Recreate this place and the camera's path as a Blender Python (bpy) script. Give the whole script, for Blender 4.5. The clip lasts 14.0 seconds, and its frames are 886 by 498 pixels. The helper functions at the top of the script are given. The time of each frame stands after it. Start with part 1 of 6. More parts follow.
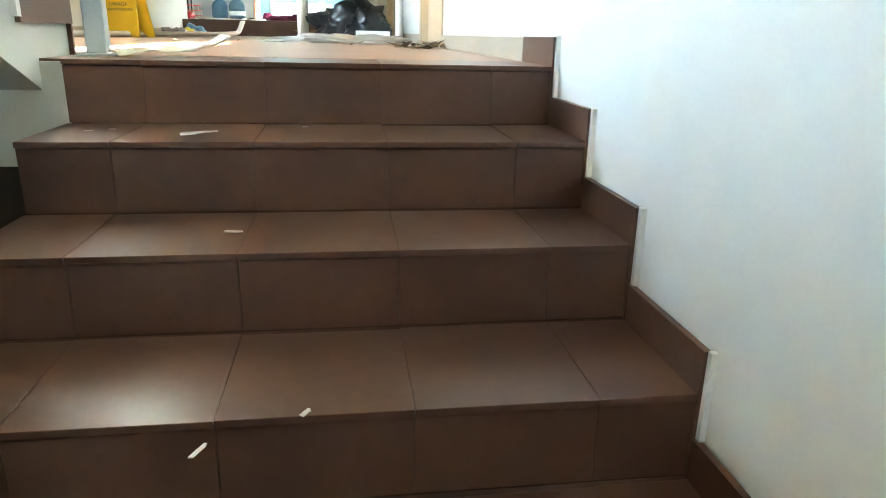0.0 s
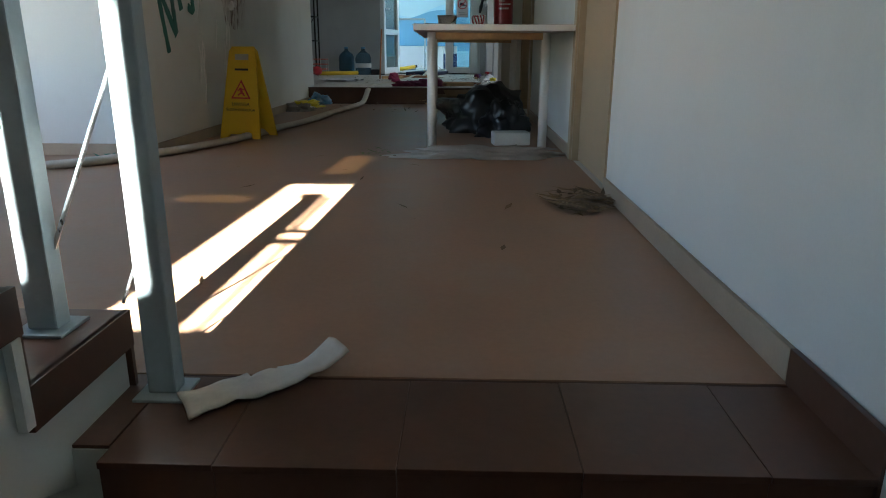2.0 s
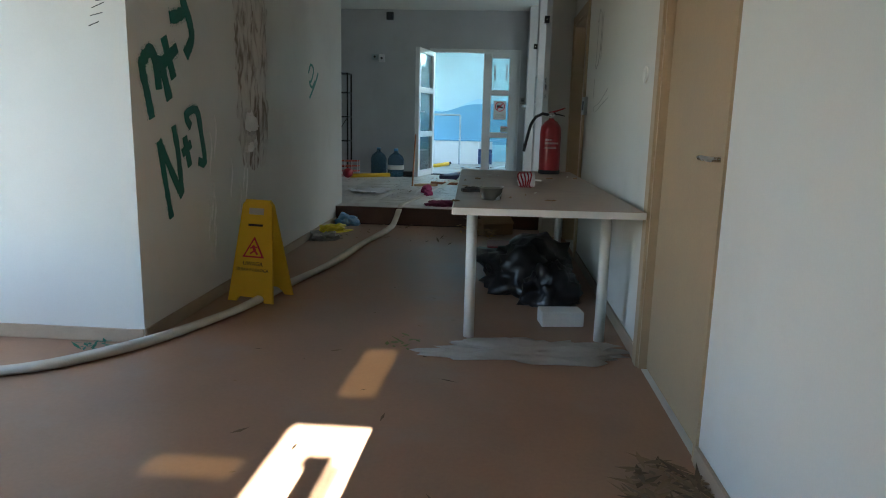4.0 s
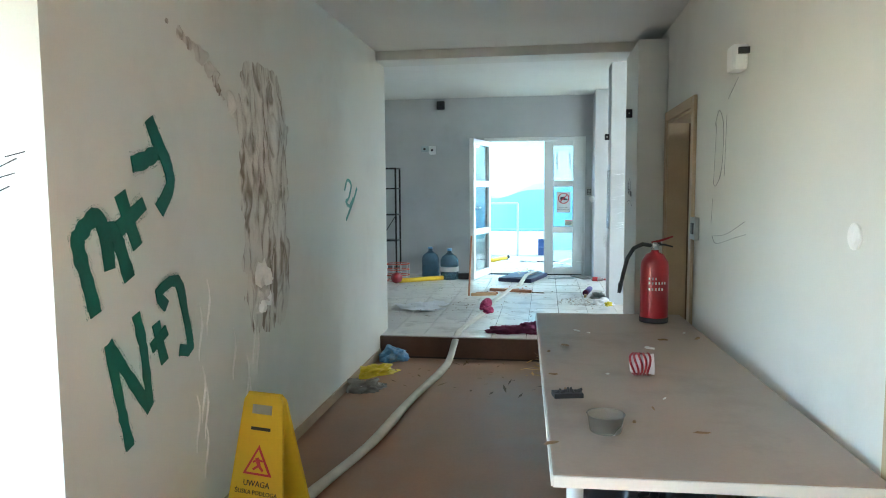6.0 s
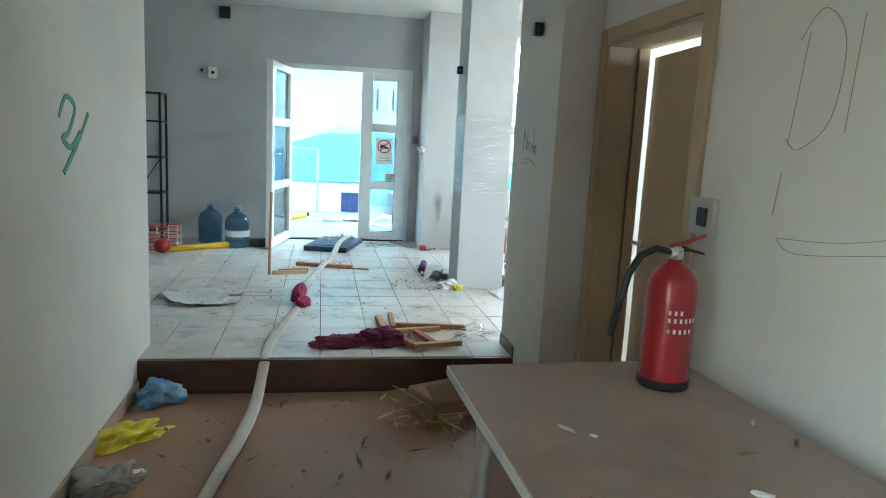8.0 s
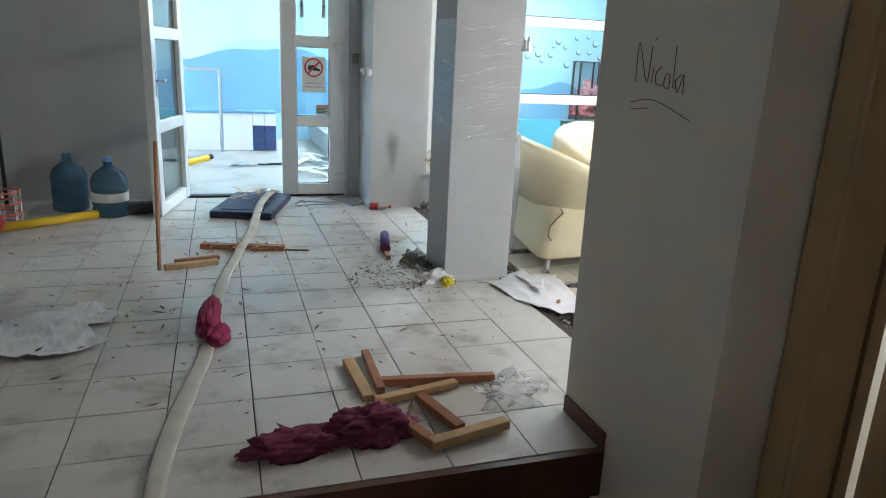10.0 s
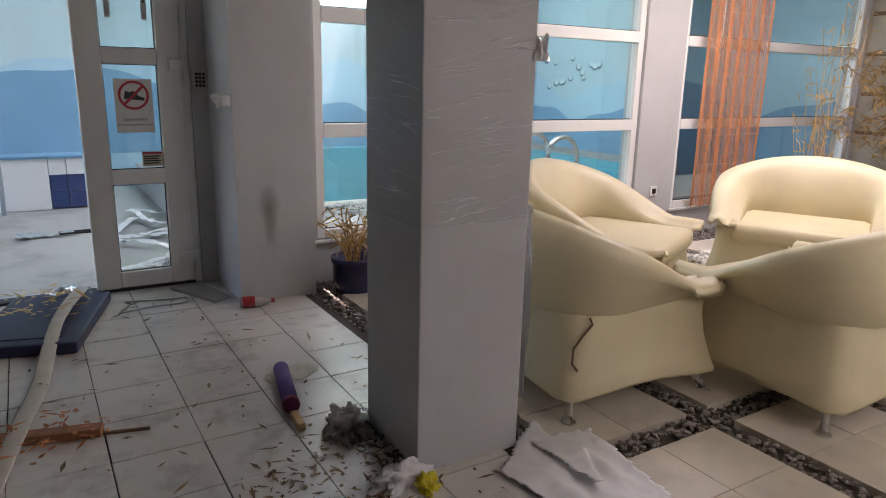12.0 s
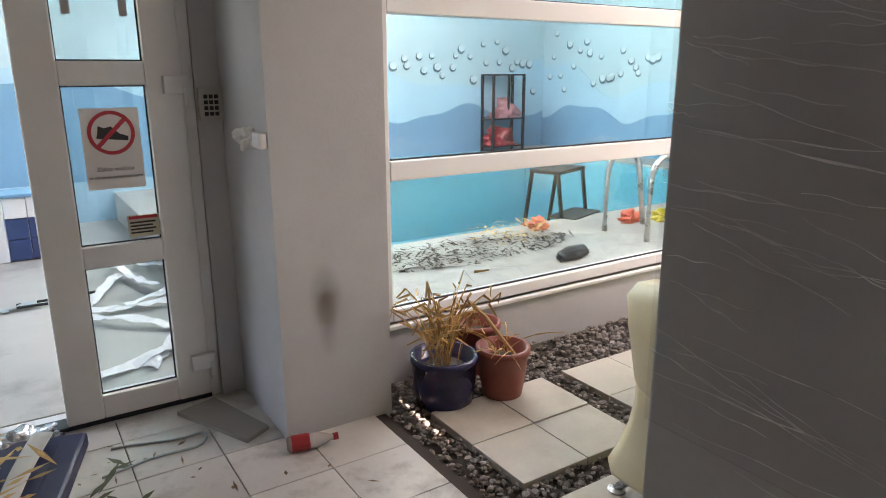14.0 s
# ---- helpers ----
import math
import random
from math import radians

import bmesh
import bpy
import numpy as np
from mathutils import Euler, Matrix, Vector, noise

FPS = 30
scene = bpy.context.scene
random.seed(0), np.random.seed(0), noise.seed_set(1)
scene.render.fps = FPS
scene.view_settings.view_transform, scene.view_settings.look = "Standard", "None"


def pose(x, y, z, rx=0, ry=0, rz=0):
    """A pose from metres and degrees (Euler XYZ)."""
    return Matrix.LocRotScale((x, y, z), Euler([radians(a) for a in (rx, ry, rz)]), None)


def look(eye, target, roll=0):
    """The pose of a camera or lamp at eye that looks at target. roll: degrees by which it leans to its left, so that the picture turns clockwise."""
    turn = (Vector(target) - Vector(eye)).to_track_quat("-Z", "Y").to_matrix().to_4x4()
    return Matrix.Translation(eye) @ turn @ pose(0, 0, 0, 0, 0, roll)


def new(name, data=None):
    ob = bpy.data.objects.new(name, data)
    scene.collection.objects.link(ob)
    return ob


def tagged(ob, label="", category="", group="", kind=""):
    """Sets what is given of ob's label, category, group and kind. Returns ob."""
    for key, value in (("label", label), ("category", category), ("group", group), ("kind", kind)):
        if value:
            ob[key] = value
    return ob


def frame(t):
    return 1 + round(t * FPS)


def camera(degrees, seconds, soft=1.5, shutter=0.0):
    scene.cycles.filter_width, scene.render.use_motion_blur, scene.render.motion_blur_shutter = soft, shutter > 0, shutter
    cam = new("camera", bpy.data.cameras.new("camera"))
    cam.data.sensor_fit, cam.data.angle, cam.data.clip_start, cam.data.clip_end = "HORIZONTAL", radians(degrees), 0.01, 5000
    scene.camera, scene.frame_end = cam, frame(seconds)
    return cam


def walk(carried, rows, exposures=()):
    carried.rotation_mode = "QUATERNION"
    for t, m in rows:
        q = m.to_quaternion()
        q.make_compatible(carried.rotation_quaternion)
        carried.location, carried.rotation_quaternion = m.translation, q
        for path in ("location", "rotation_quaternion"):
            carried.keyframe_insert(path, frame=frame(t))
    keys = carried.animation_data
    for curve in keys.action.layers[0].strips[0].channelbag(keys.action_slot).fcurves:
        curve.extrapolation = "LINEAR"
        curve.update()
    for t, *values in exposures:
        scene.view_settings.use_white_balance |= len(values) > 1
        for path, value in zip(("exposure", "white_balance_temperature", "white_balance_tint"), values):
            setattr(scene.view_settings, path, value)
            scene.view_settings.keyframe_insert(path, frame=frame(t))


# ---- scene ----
cam = camera(66.2, 14.0, soft=1.0)
PATH = [
    (0, (0.093, 0.137, 1.593), (0.372, 2.024, 0.99), 1.3),
    (0.5, (0.099, 0.348, 1.796), (0.252, 2.283, 1.314), 2.1),
    (1, (0.054, 0.57, 1.933), (0.196, 2.499, 1.423), 0.9),
    (1.5, (0.06, 0.787, 1.988), (0.218, 2.708, 1.452), 2.1),
    (2, (-0.003, 0.986, 2.127), (-0.055, 2.905, 1.564), 0.3),
    (2.5, (-0.06, 1.163, 2.245), (0.003, 3.098, 1.743), 1.2),
    (3, (-0.04, 1.362, 2.389), (-0.088, 3.297, 1.885), 0.5),
    (3.2, (-0.054, 1.426, 2.439), (-0.177, 3.381, 2.033), 0.8),
    (5.3, (-0.198, 2.529, 2.992), (-0.343, 4.495, 2.653), 1.7),
    (5.5, (-0.241, 2.644, 3.026), (-0.416, 4.616, 2.742), 1.1),
    (6, (-0.294, 3.038, 3.039), (-0.593, 5.009, 2.866), -0.4),
    (6.5, (-0.461, 3.551, 3.027), (-0.75, 5.525, 2.878), 0.6),
    (7, (-0.573, 4.007, 3.051), (-0.546, 5.995, 2.837), 1.2),
    (7.5, (-0.665, 4.553, 3.036), (-0.521, 6.525, 2.738), 2.7),
    (8, (-0.796, 5.124, 3.028), (-0.438, 7.066, 2.709), 2.9),
    (8.2, (-0.807, 5.346, 3.017), (-0.365, 7.263, 2.655), 2.6),
    (10.3, (-0.857, 7.514, 3.034), (-0.202, 9.324, 2.491), 2.0),
    (10.5, (-0.842, 7.728, 3.008), (-0.128, 9.524, 2.491), 1.2),
    (11, (-0.709, 8.276, 2.984), (0.18, 9.98, 2.431), 1.2),
    (11.5, (-0.628, 8.807, 2.995), (0.191, 10.538, 2.419), 1.2),
    (12, (-0.599, 9.205, 3.025), (0.416, 10.861, 2.544), 1.3),
    (12.5, (-0.485, 9.577, 3.029), (0.73, 11.068, 2.481), 0.2),
    (13, (-0.484, 9.94, 3.173), (0.671, 11.47, 2.604), 2.4),
    (13.5, (-0.489, 10.329, 3.094), (0.635, 11.902, 2.583), 0.1),
    (14, (-0.398, 10.756, 3.124), (0.654, 12.380, 2.621), -0.2),
]
EXPOSURES = [(0, 7.9, 6700, -2), (0.5, 6.6, 6600, -2), (1.0, 5.7, 6200, 0), (1.6, 4.95, 6100, 2), (2.2, 4.5, 6000, 3), (3.2, 4.2, 6000, 4), (5.3, 6.4, 5700, 0), (7.0, 6.55, 5850, 0), (8.2, 6.3, 5900, 0),
             (10.3, 5.5, 6600, 15), (11.0, 5.15, 6800, 20), (11.5, 4.6, 7000, 22), (12.0, 4.3, 7400, 28), (12.5, 4.1, 7700, 29), (13.0, 4.4, 7500, 25), (13.5, 4.65, 7600, 27), (14, 5.0, 7900, 28)]
walk(cam, [(t, look(eye, target, roll)) for t, eye, target, roll in PATH], EXPOSURES)

# ---- light ----
HZ, LZ = 1.52, 1.705          # floor of the hall, floor of the lobby
SUN_WAY = Vector((0.03, 1.0, -0.67)).normalized()
world = bpy.data.worlds.new("world")
scene.world = world
world.use_nodes = True
_nt = world.node_tree
_sky = _nt.nodes.new("ShaderNodeTexSky")
_sky.sky_type, _sky.sun_disc = "NISHITA", False
_sky.sun_elevation, _sky.sun_rotation = math.asin(-SUN_WAY.z), math.atan2(-SUN_WAY.x, -SUN_WAY.y)
_nt.links.new(_sky.outputs[0], _nt.nodes["Background"].inputs[0])
_nt.nodes["Background"].inputs[1].default_value = 0.05
sun = new("sun", bpy.data.lights.new("sun", "SUN"))
sun.data.energy, sun.data.angle, sun.data.color = 5.0, radians(0.35), (1.0, 0.96, 0.90)
sun.matrix_world = look((0, -8, 8), Vector((0, -8, 8)) + SUN_WAY)


def area_light(name, eye, target, w, h, watts, colour=(0.86, 0.94, 1.0)):
    ob = new(name, bpy.data.lights.new(name, "AREA"))
    ob.data.shape, ob.data.size, ob.data.size_y = "RECTANGLE", w, h
    ob.data.energy, ob.data.color = watts, colour
    ob.matrix_world = look(eye, target)
    return ob


area_light("stair_window_light", (-0.83, -1.9, 5.1), (-1.3, 4.9, 2.2), 0.31, 1.25, 0.18, (0.95, 0.97, 1.0))
# added fill lamp inside the room, clear of the window, brightening the return wall
area_light("hall_fill_light", (-3.05, 3.2, 2.95), (-2.95, 4.95, 2.5), 0.7, 1.7, 0.1, (0.72, 0.88, 1.0))
# two added lamps to brighten the pool room, sources unseen
area_light("pool_fill_light", (2.65, 15.9, 5.39), (2.65, 15.9, 0), 2.2, 2.9, 4.4, (0.88, 0.97, 1.0))
area_light("pool_west_fill_light", (-3.38, 16.0, 3.4), (2, 16.0, 2.4), 2.9, 2.1, 0.4, (0.92, 0.98, 1.0))
# added overhead lamp to brighten the lounge, no such source seen
area_light("lounge_fill_light", (4.15, 11.9, 4.45), (4.15, 11.9, 0), 1.9, 1.4, 3.2, (1.0, 0.96, 0.90))
area_light("lounge_window_light", (2.35, 9.02, 3.45), (3.6, 12.5, 2.2), 1.9, 1.6, 0.7, (1.0, 0.97, 0.93))
area_light("side_room_light", (2.25, 8.0, 3.3), (0.8, 8.0, 2.6), 1.0, 1.2, 0.8)


# ---- materials ----
def _base(name):
    m = bpy.data.materials.new(name)
    m.use_nodes = True
    nt = m.node_tree
    return m, nt, nt.nodes["Principled BSDF"]


def surface(name, colour, rough=0.6, metal=0.0, scale=6.0, vary=0.12, stain=0.0, stain_colour=(0.1, 0.07, 0.05), stain_scale=1.5,
            bump=0.1, fine=90.0, island=0.0, piece=0.0, transmission=0.0, coat=0.0):
    """A painted, tiled or moulded surface: colour varied at two scales, stains with their own shape, fine relief."""
    m, nt, b = _base(name)
    n, l = nt.nodes, nt.links
    co = n.new("ShaderNodeTexCoord").outputs["Object"]
    geo = n.new("ShaderNodeNewGeometry")
    n1 = n.new("ShaderNodeTexNoise")
    n1.inputs["Scale"].default_value, n1.inputs["Detail"].default_value = scale, 5
    l.new(geo.outputs["Position"], n1.inputs["Vector"])
    n2 = n.new("ShaderNodeTexNoise")
    n2.inputs["Scale"].default_value, n2.inputs["Detail"].default_value = fine, 3
    l.new(geo.outputs["Position"], n2.inputs["Vector"])
    mixf = n.new("ShaderNodeMath")
    mixf.operation = "MULTIPLY_ADD"
    l.new(n2.outputs["Fac"], mixf.inputs[0])
    mixf.inputs[1].default_value = 0.35
    l.new(n1.outputs["Fac"], mixf.inputs[2])
    ramp = n.new("ShaderNodeValToRGB")
    c = Vector(colour)
    lo, hi = c * (1 - vary), c * (1 + vary)
    ramp.color_ramp.elements[0].position, ramp.color_ramp.elements[1].position = 0.42, 0.95
    ramp.color_ramp.elements[0].color, ramp.color_ramp.elements[1].color = (*lo, 1), (*[min(1, v) for v in hi], 1)
    l.new(mixf.outputs[0], ramp.inputs[0])
    out = ramp.outputs[0]
    if island or piece:
        hsv = n.new("ShaderNodeHueSaturation")
        mr = n.new("ShaderNodeMapRange")
        amount = island or piece
        mr.inputs[3].default_value, mr.inputs[4].default_value = 1 - amount, 1 + amount
        src = geo.outputs["Random Per Island"] if island else n.new("ShaderNodeObjectInfo").outputs["Random"]
        l.new(src, mr.inputs[0])
        l.new(mr.outputs[0], hsv.inputs["Value"])
        l.new(out, hsv.inputs["Color"])
        out = hsv.outputs[0]
    if stain:
        n3 = n.new("ShaderNodeTexNoise")
        n3.inputs["Scale"].default_value, n3.inputs["Detail"].default_value, n3.inputs["Roughness"].default_value = stain_scale, 9, 0.65
        l.new(geo.outputs["Position"], n3.inputs["Vector"])
        r3 = n.new("ShaderNodeValToRGB")
        r3.color_ramp.elements[0].position, r3.color_ramp.elements[1].position = 0.52, 0.75
        r3.color_ramp.elements[0].color, r3.color_ramp.elements[1].color = (0, 0, 0, 1), (stain, stain, stain, 1)
        l.new(n3.outputs["Fac"], r3.inputs[0])
        mx = n.new("ShaderNodeMix")
        mx.data_type = "RGBA"
        l.new(r3.outputs[0], mx.inputs["Factor"])
        l.new(out, mx.inputs[6])
        mx.inputs[7].default_value = (*stain_colour, 1)
        out = mx.outputs[2]
    l.new(out, b.inputs["Base Color"])
    rr = n.new("ShaderNodeMapRange")
    rr.inputs[3].default_value, rr.inputs[4].default_value = max(0.02, rough - 0.1), min(1, rough + 0.12)
    l.new(n1.outputs["Fac"], rr.inputs[0])
    l.new(rr.outputs[0], b.inputs["Roughness"])
    b.inputs["Metallic"].default_value = metal
    b.inputs["Transmission Weight"].default_value = transmission
    b.inputs["Coat Weight"].default_value = coat
    if bump:
        bp = n.new("ShaderNodeBump")
        bp.inputs["Strength"].default_value, bp.inputs["Distance"].default_value = bump, 0.004
        l.new(mixf.outputs[0], bp.inputs["Height"])
        l.new(bp.outputs[0], b.inputs["Normal"])
    return m


def glass(name, tint=(1, 1, 1), rough=0.0, clear=0.95, gloss=0.06):
    """Thin glazing: mostly clear, a little mirror."""
    m, nt, b = _base(name)
    n, l = nt.nodes, nt.links
    tr, gl, mx, fr = n.new("ShaderNodeBsdfTransparent"), n.new("ShaderNodeBsdfGlossy"), n.new("ShaderNodeMixShader"), n.new("ShaderNodeLayerWeight")
    tr.inputs[0].default_value = (*[v * clear for v in tint], 1)
    gl.inputs["Roughness"].default_value = rough
    fr.inputs[0].default_value = 0.5
    pw, sc = n.new("ShaderNodeMath"), n.new("ShaderNodeMapRange")
    pw.operation = "POWER"
    pw.inputs[1].default_value = 4.0
    sc.inputs[3].default_value, sc.inputs[4].default_value = gloss, 0.6
    l.new(fr.outputs["Facing"], pw.inputs[0]), l.new(pw.outputs[0], sc.inputs[0])
    l.new(sc.outputs[0], mx.inputs[0]), l.new(tr.outputs[0], mx.inputs[1]), l.new(gl.outputs[0], mx.inputs[2])
    l.new(mx.outputs[0], n["Material Output"].inputs[0])
    return m


M = {}
M["wall"] = surface("wall_paint", (0.70, 0.69, 0.64), 0.75, scale=1.2, vary=0.05, stain=0.25, stain_colour=(0.42, 0.38, 0.32), stain_scale=1.1, bump=0.12, fine=140)
M["wall_grey"] = surface("lobby_paint", (0.50, 0.51, 0.52), 0.7, scale=2.5, vary=0.06, stain=0.25, stain_colour=(0.33, 0.32, 0.30), stain_scale=2.6, bump=0.4, fine=75)
M["ceiling"] = surface("ceiling_paint", (0.76, 0.75, 0.72), 0.85, scale=1.0, vary=0.04, stain=0.15, stain_colour=(0.5, 0.47, 0.42), bump=0.08)
M["hall_floor"] = surface("hall_floor_tile", (0.33, 0.19, 0.115), 0.42, scale=2.2, vary=0.16, stain=0.45, stain_colour=(0.30, 0.25, 0.20), stain_scale=2.3, bump=0.06, fine=60)
M["stair_tile"] = surface("stair_tile", (0.098, 0.043, 0.025), 0.34, scale=5, vary=0.28, stain=0.22, stain_colour=(0.15, 0.095, 0.066), stain_scale=9.0, bump=0.08, fine=50, piece=0.07)
M["grout"] = surface("grout", (0.055, 0.045, 0.038), 0.9, bump=0.2)
M["stair_grout"] = surface("stair_grout", (0.075, 0.036, 0.023), 0.8, bump=0.2)
M["white_tile"] = surface("white_floor_tile", (0.62, 0.60, 0.56), 0.38, scale=5, vary=0.07, stain=0.75, stain_colour=(0.19, 0.165, 0.135), stain_scale=4.5, bump=0.05, fine=40, piece=0.05)
M["slab_tile"] = surface("lounge_slab", (0.60, 0.55, 0.47), 0.4, scale=5, vary=0.1, stain=0.4, stain_colour=(0.3, 0.26, 0.21), stain_scale=4.0, bump=0.06, piece=0.06)
M["gravel"] = surface("gravel", (0.24, 0.215, 0.195), 0.8, scale=30, vary=0.3, island=0.55, bump=0.25)
M["soil"] = surface("gravel_bed", (0.07, 0.06, 0.05), 0.95, scale=30, vary=0.4, bump=0.6)
M["pvc"] = surface("white_pvc", (0.78, 0.79, 0.78), 0.32, scale=3, vary=0.04, stain=0.12, stain_colour=(0.45, 0.43, 0.4), bump=0.02)
M["beige"] = surface("beige_door_lining", (0.45, 0.33, 0.20), 0.5, scale=3, vary=0.1, stain=0.15, stain_colour=(0.3, 0.2, 0.1), bump=0.06)
M["beige_dark"] = surface("brown_seal", (0.16, 0.10, 0.055), 0.6)
M["leather"] = surface("cream_leather", (0.68, 0.60, 0.40), 0.42, scale=4, vary=0.07, stain=0.18, stain_colour=(0.42, 0.35, 0.22), stain_scale=3.0, bump=0.12, fine=120)
M["steel"] = surface("brushed_steel", (0.6, 0.6, 0.6), 0.28, 1.0, scale=20, vary=0.1, bump=0.03)
M["galv"] = surface("grey_steel_paint", (0.36, 0.42, 0.44), 0.45, 0.2, scale=8, vary=0.12, stain=0.2, stain_colour=(0.55, 0.55, 0.53), bump=0.06)
M["table_top"] = surface("laminate_table_top", (0.40, 0.315, 0.25), 0.45, scale=3, vary=0.08, stain=0.55, stain_colour=(0.22, 0.155, 0.11), stain_scale=2.4, bump=0.08)
M["table_leg"] = surface("white_leg_paint", (0.70, 0.68, 0.63), 0.4, vary=0.05, stain=0.2, stain_colour=(0.4, 0.33, 0.27))
M["yellow"] = surface("yellow_plastic", (0.75, 0.48, 0.02), 0.4, scale=4, vary=0.06, stain=0.15, stain_colour=(0.4, 0.27, 0.06), bump=0.03)
M["red"] = surface("red_enamel", (0.32, 0.012, 0.018), 0.35, vary=0.08, coat=0.3, bump=0.02)
M["black"] = surface("black_plastic", (0.018, 0.018, 0.02), 0.45, vary=0.2, bump=0.05)
M["dark_metal"] = surface("dark_metal", (0.03, 0.032, 0.035), 0.45, 0.6, vary=0.2)
M["glass"] = glass("window_glass", (0.93, 0.98, 0.97))
M["hose"] = surface("canvas_hose", (0.62, 0.59, 0.52), 0.8, scale=10, vary=0.12, stain=0.3, stain_colour=(0.35, 0.3, 0.25), bump=0.35, fine=300)
M["mat_blue"] = surface("navy_vinyl", (0.02, 0.025, 0.075), 0.5, vary=0.2, stain=0.2, stain_colour=(0.16, 0.15, 0.15), stain_scale=5)
M["wood"] = surface("broken_wood", (0.36, 0.15, 0.07), 0.55, scale=14, vary=0.25, bump=0.25, piece=0.15)
M["wood_pale"] = surface("raw_wood", (0.52, 0.33, 0.16), 0.6, scale=14, vary=0.2, bump=0.25)
M["paper"] = surface("white_paper", (0.76, 0.76, 0.78), 0.7, scale=5, vary=0.05, stain=0.12, stain_colour=(0.45, 0.42, 0.4), stain_scale=6)
M["mural_sky"] = surface("mural_sky_paint", (0.44, 0.64, 0.70), 0.7, scale=0.8, vary=0.1, bump=0.08)
M["mural_pale"] = surface("mural_pale_hill", (0.37, 0.62, 0.74), 0.7, scale=0.9, vary=0.1, bump=0.06)
M["mural_blue"] = surface("mural_blue_hill", (0.15, 0.36, 0.53), 0.7, scale=0.9, vary=0.12, bump=0.06)
M["mural_teal"] = surface("pool_mosaic", (0.10, 0.45, 0.55), 0.25, scale=40, vary=0.25, bump=0.1)
M["deck"] = surface("pool_deck_tile", (0.40, 0.395, 0.365), 0.5, scale=2.5, vary=0.1, stain=0.7, stain_colour=(0.13, 0.115, 0.10), stain_scale=1.9, bump=0.06)
# one even near-black brown for the floor and wall below the hall
M["dark"] = surface("near_black_brown", (0.05, 0.035, 0.028), 0.9)


# ---- building helpers ----
def link(bm, name, mats, parent=None, smooth=False):
    me = bpy.data.meshes.new(name)
    bm.to_mesh(me)
    bm.free()
    for m in (mats if isinstance(mats, (list, tuple)) else [mats]):
        me.materials.append(m)
    if smooth:
        for p in me.polygons:
            p.use_smooth = True
    ob = new(name, me)
    if parent is not None:
        ob.parent = parent
    return ob


def part(name, bm, material, parent, label="", smooth=False):
    ob = link(bm, name, material, parent, smooth)
    if label:
        ob["label"] = label
    return ob


def thing(name, at=(0, 0, 0), turn=0.0, label="", category="", group=""):
    ob = new(name)
    ob.empty_display_size = 0.1
    ob.matrix_world = pose(at[0], at[1], at[2], 0, 0, turn)
    return tagged(ob, label, category, group)


def box(x0, x1, y0, y1, z0, z1, bevel=0.0, bm=None, m=None):
    bm = bm or bmesh.new()
    made = bmesh.ops.create_cube(bm, size=1.0)["verts"]
    bmesh.ops.scale(bm, vec=(x1 - x0, y1 - y0, z1 - z0), verts=made)
    bmesh.ops.translate(bm, vec=((x0 + x1) / 2, (y0 + y1) / 2, (z0 + z1) / 2), verts=made)
    if bevel:
        edges = list({e for v in made for e in v.link_edges})
        made = list({v for f in bmesh.ops.bevel(bm, geom=edges, offset=bevel, segments=2, profile=0.6, affect="EDGES")["faces"] for v in f.verts} | {v for v in made if v.is_valid})
    if m is not None:
        bmesh.ops.transform(bm, matrix=m, verts=made)
    return bm


def tube(points, r, sides=8, bm=None, flat=1.0, caps=True):
    """A tube swept along points; flat squashes it upright."""
    bm = bm or bmesh.new()
    pts = [Vector(p) for p in points]
    rings = []
    for i, p in enumerate(pts):
        d = (pts[min(i + 1, len(pts) - 1)] - pts[max(i - 1, 0)]).normalized()
        side = d.cross(Vector((0, 0, 1)))
        if side.length < 1e-3:
            side = d.cross(Vector((0, 1, 0)))
        side.normalize()
        up = side.cross(d).normalized()
        rr = r[i] if isinstance(r, (list, tuple)) else r
        fl = flat[i] if isinstance(flat, (list, tuple)) else flat
        rings.append([bm.verts.new(p + side * math.cos(a) * rr + up * math.sin(a) * rr * fl) for a in (2 * math.pi * k / sides for k in range(sides))])
    for a, b in zip(rings, rings[1:]):
        for k in range(sides):
            bm.faces.new((a[k], a[(k + 1) % sides], b[(k + 1) % sides], b[k]))
    if caps:
        bm.faces.new(rings[0][::-1]), bm.faces.new(rings[-1])
    bmesh.ops.recalc_face_normals(bm, faces=bm.faces)
    return bm


def lathe(profile, sides=24, bm=None, at=(0, 0, 0)):
    """A turned shape about z from (radius, height) pairs."""
    bm = bm or bmesh.new()
    rings = [[bm.verts.new((at[0] + r * math.cos(2 * math.pi * k / sides), at[1] + r * math.sin(2 * math.pi * k / sides), at[2] + z)) for k in range(sides)] for r, z in profile]
    for a, b in zip(rings, rings[1:]):
        for k in range(sides):
            bm.faces.new((a[k], a[(k + 1) % sides], b[(k + 1) % sides], b[k]))
    bm.faces.new(rings[0][::-1]), bm.faces.new(rings[-1])
    return bm


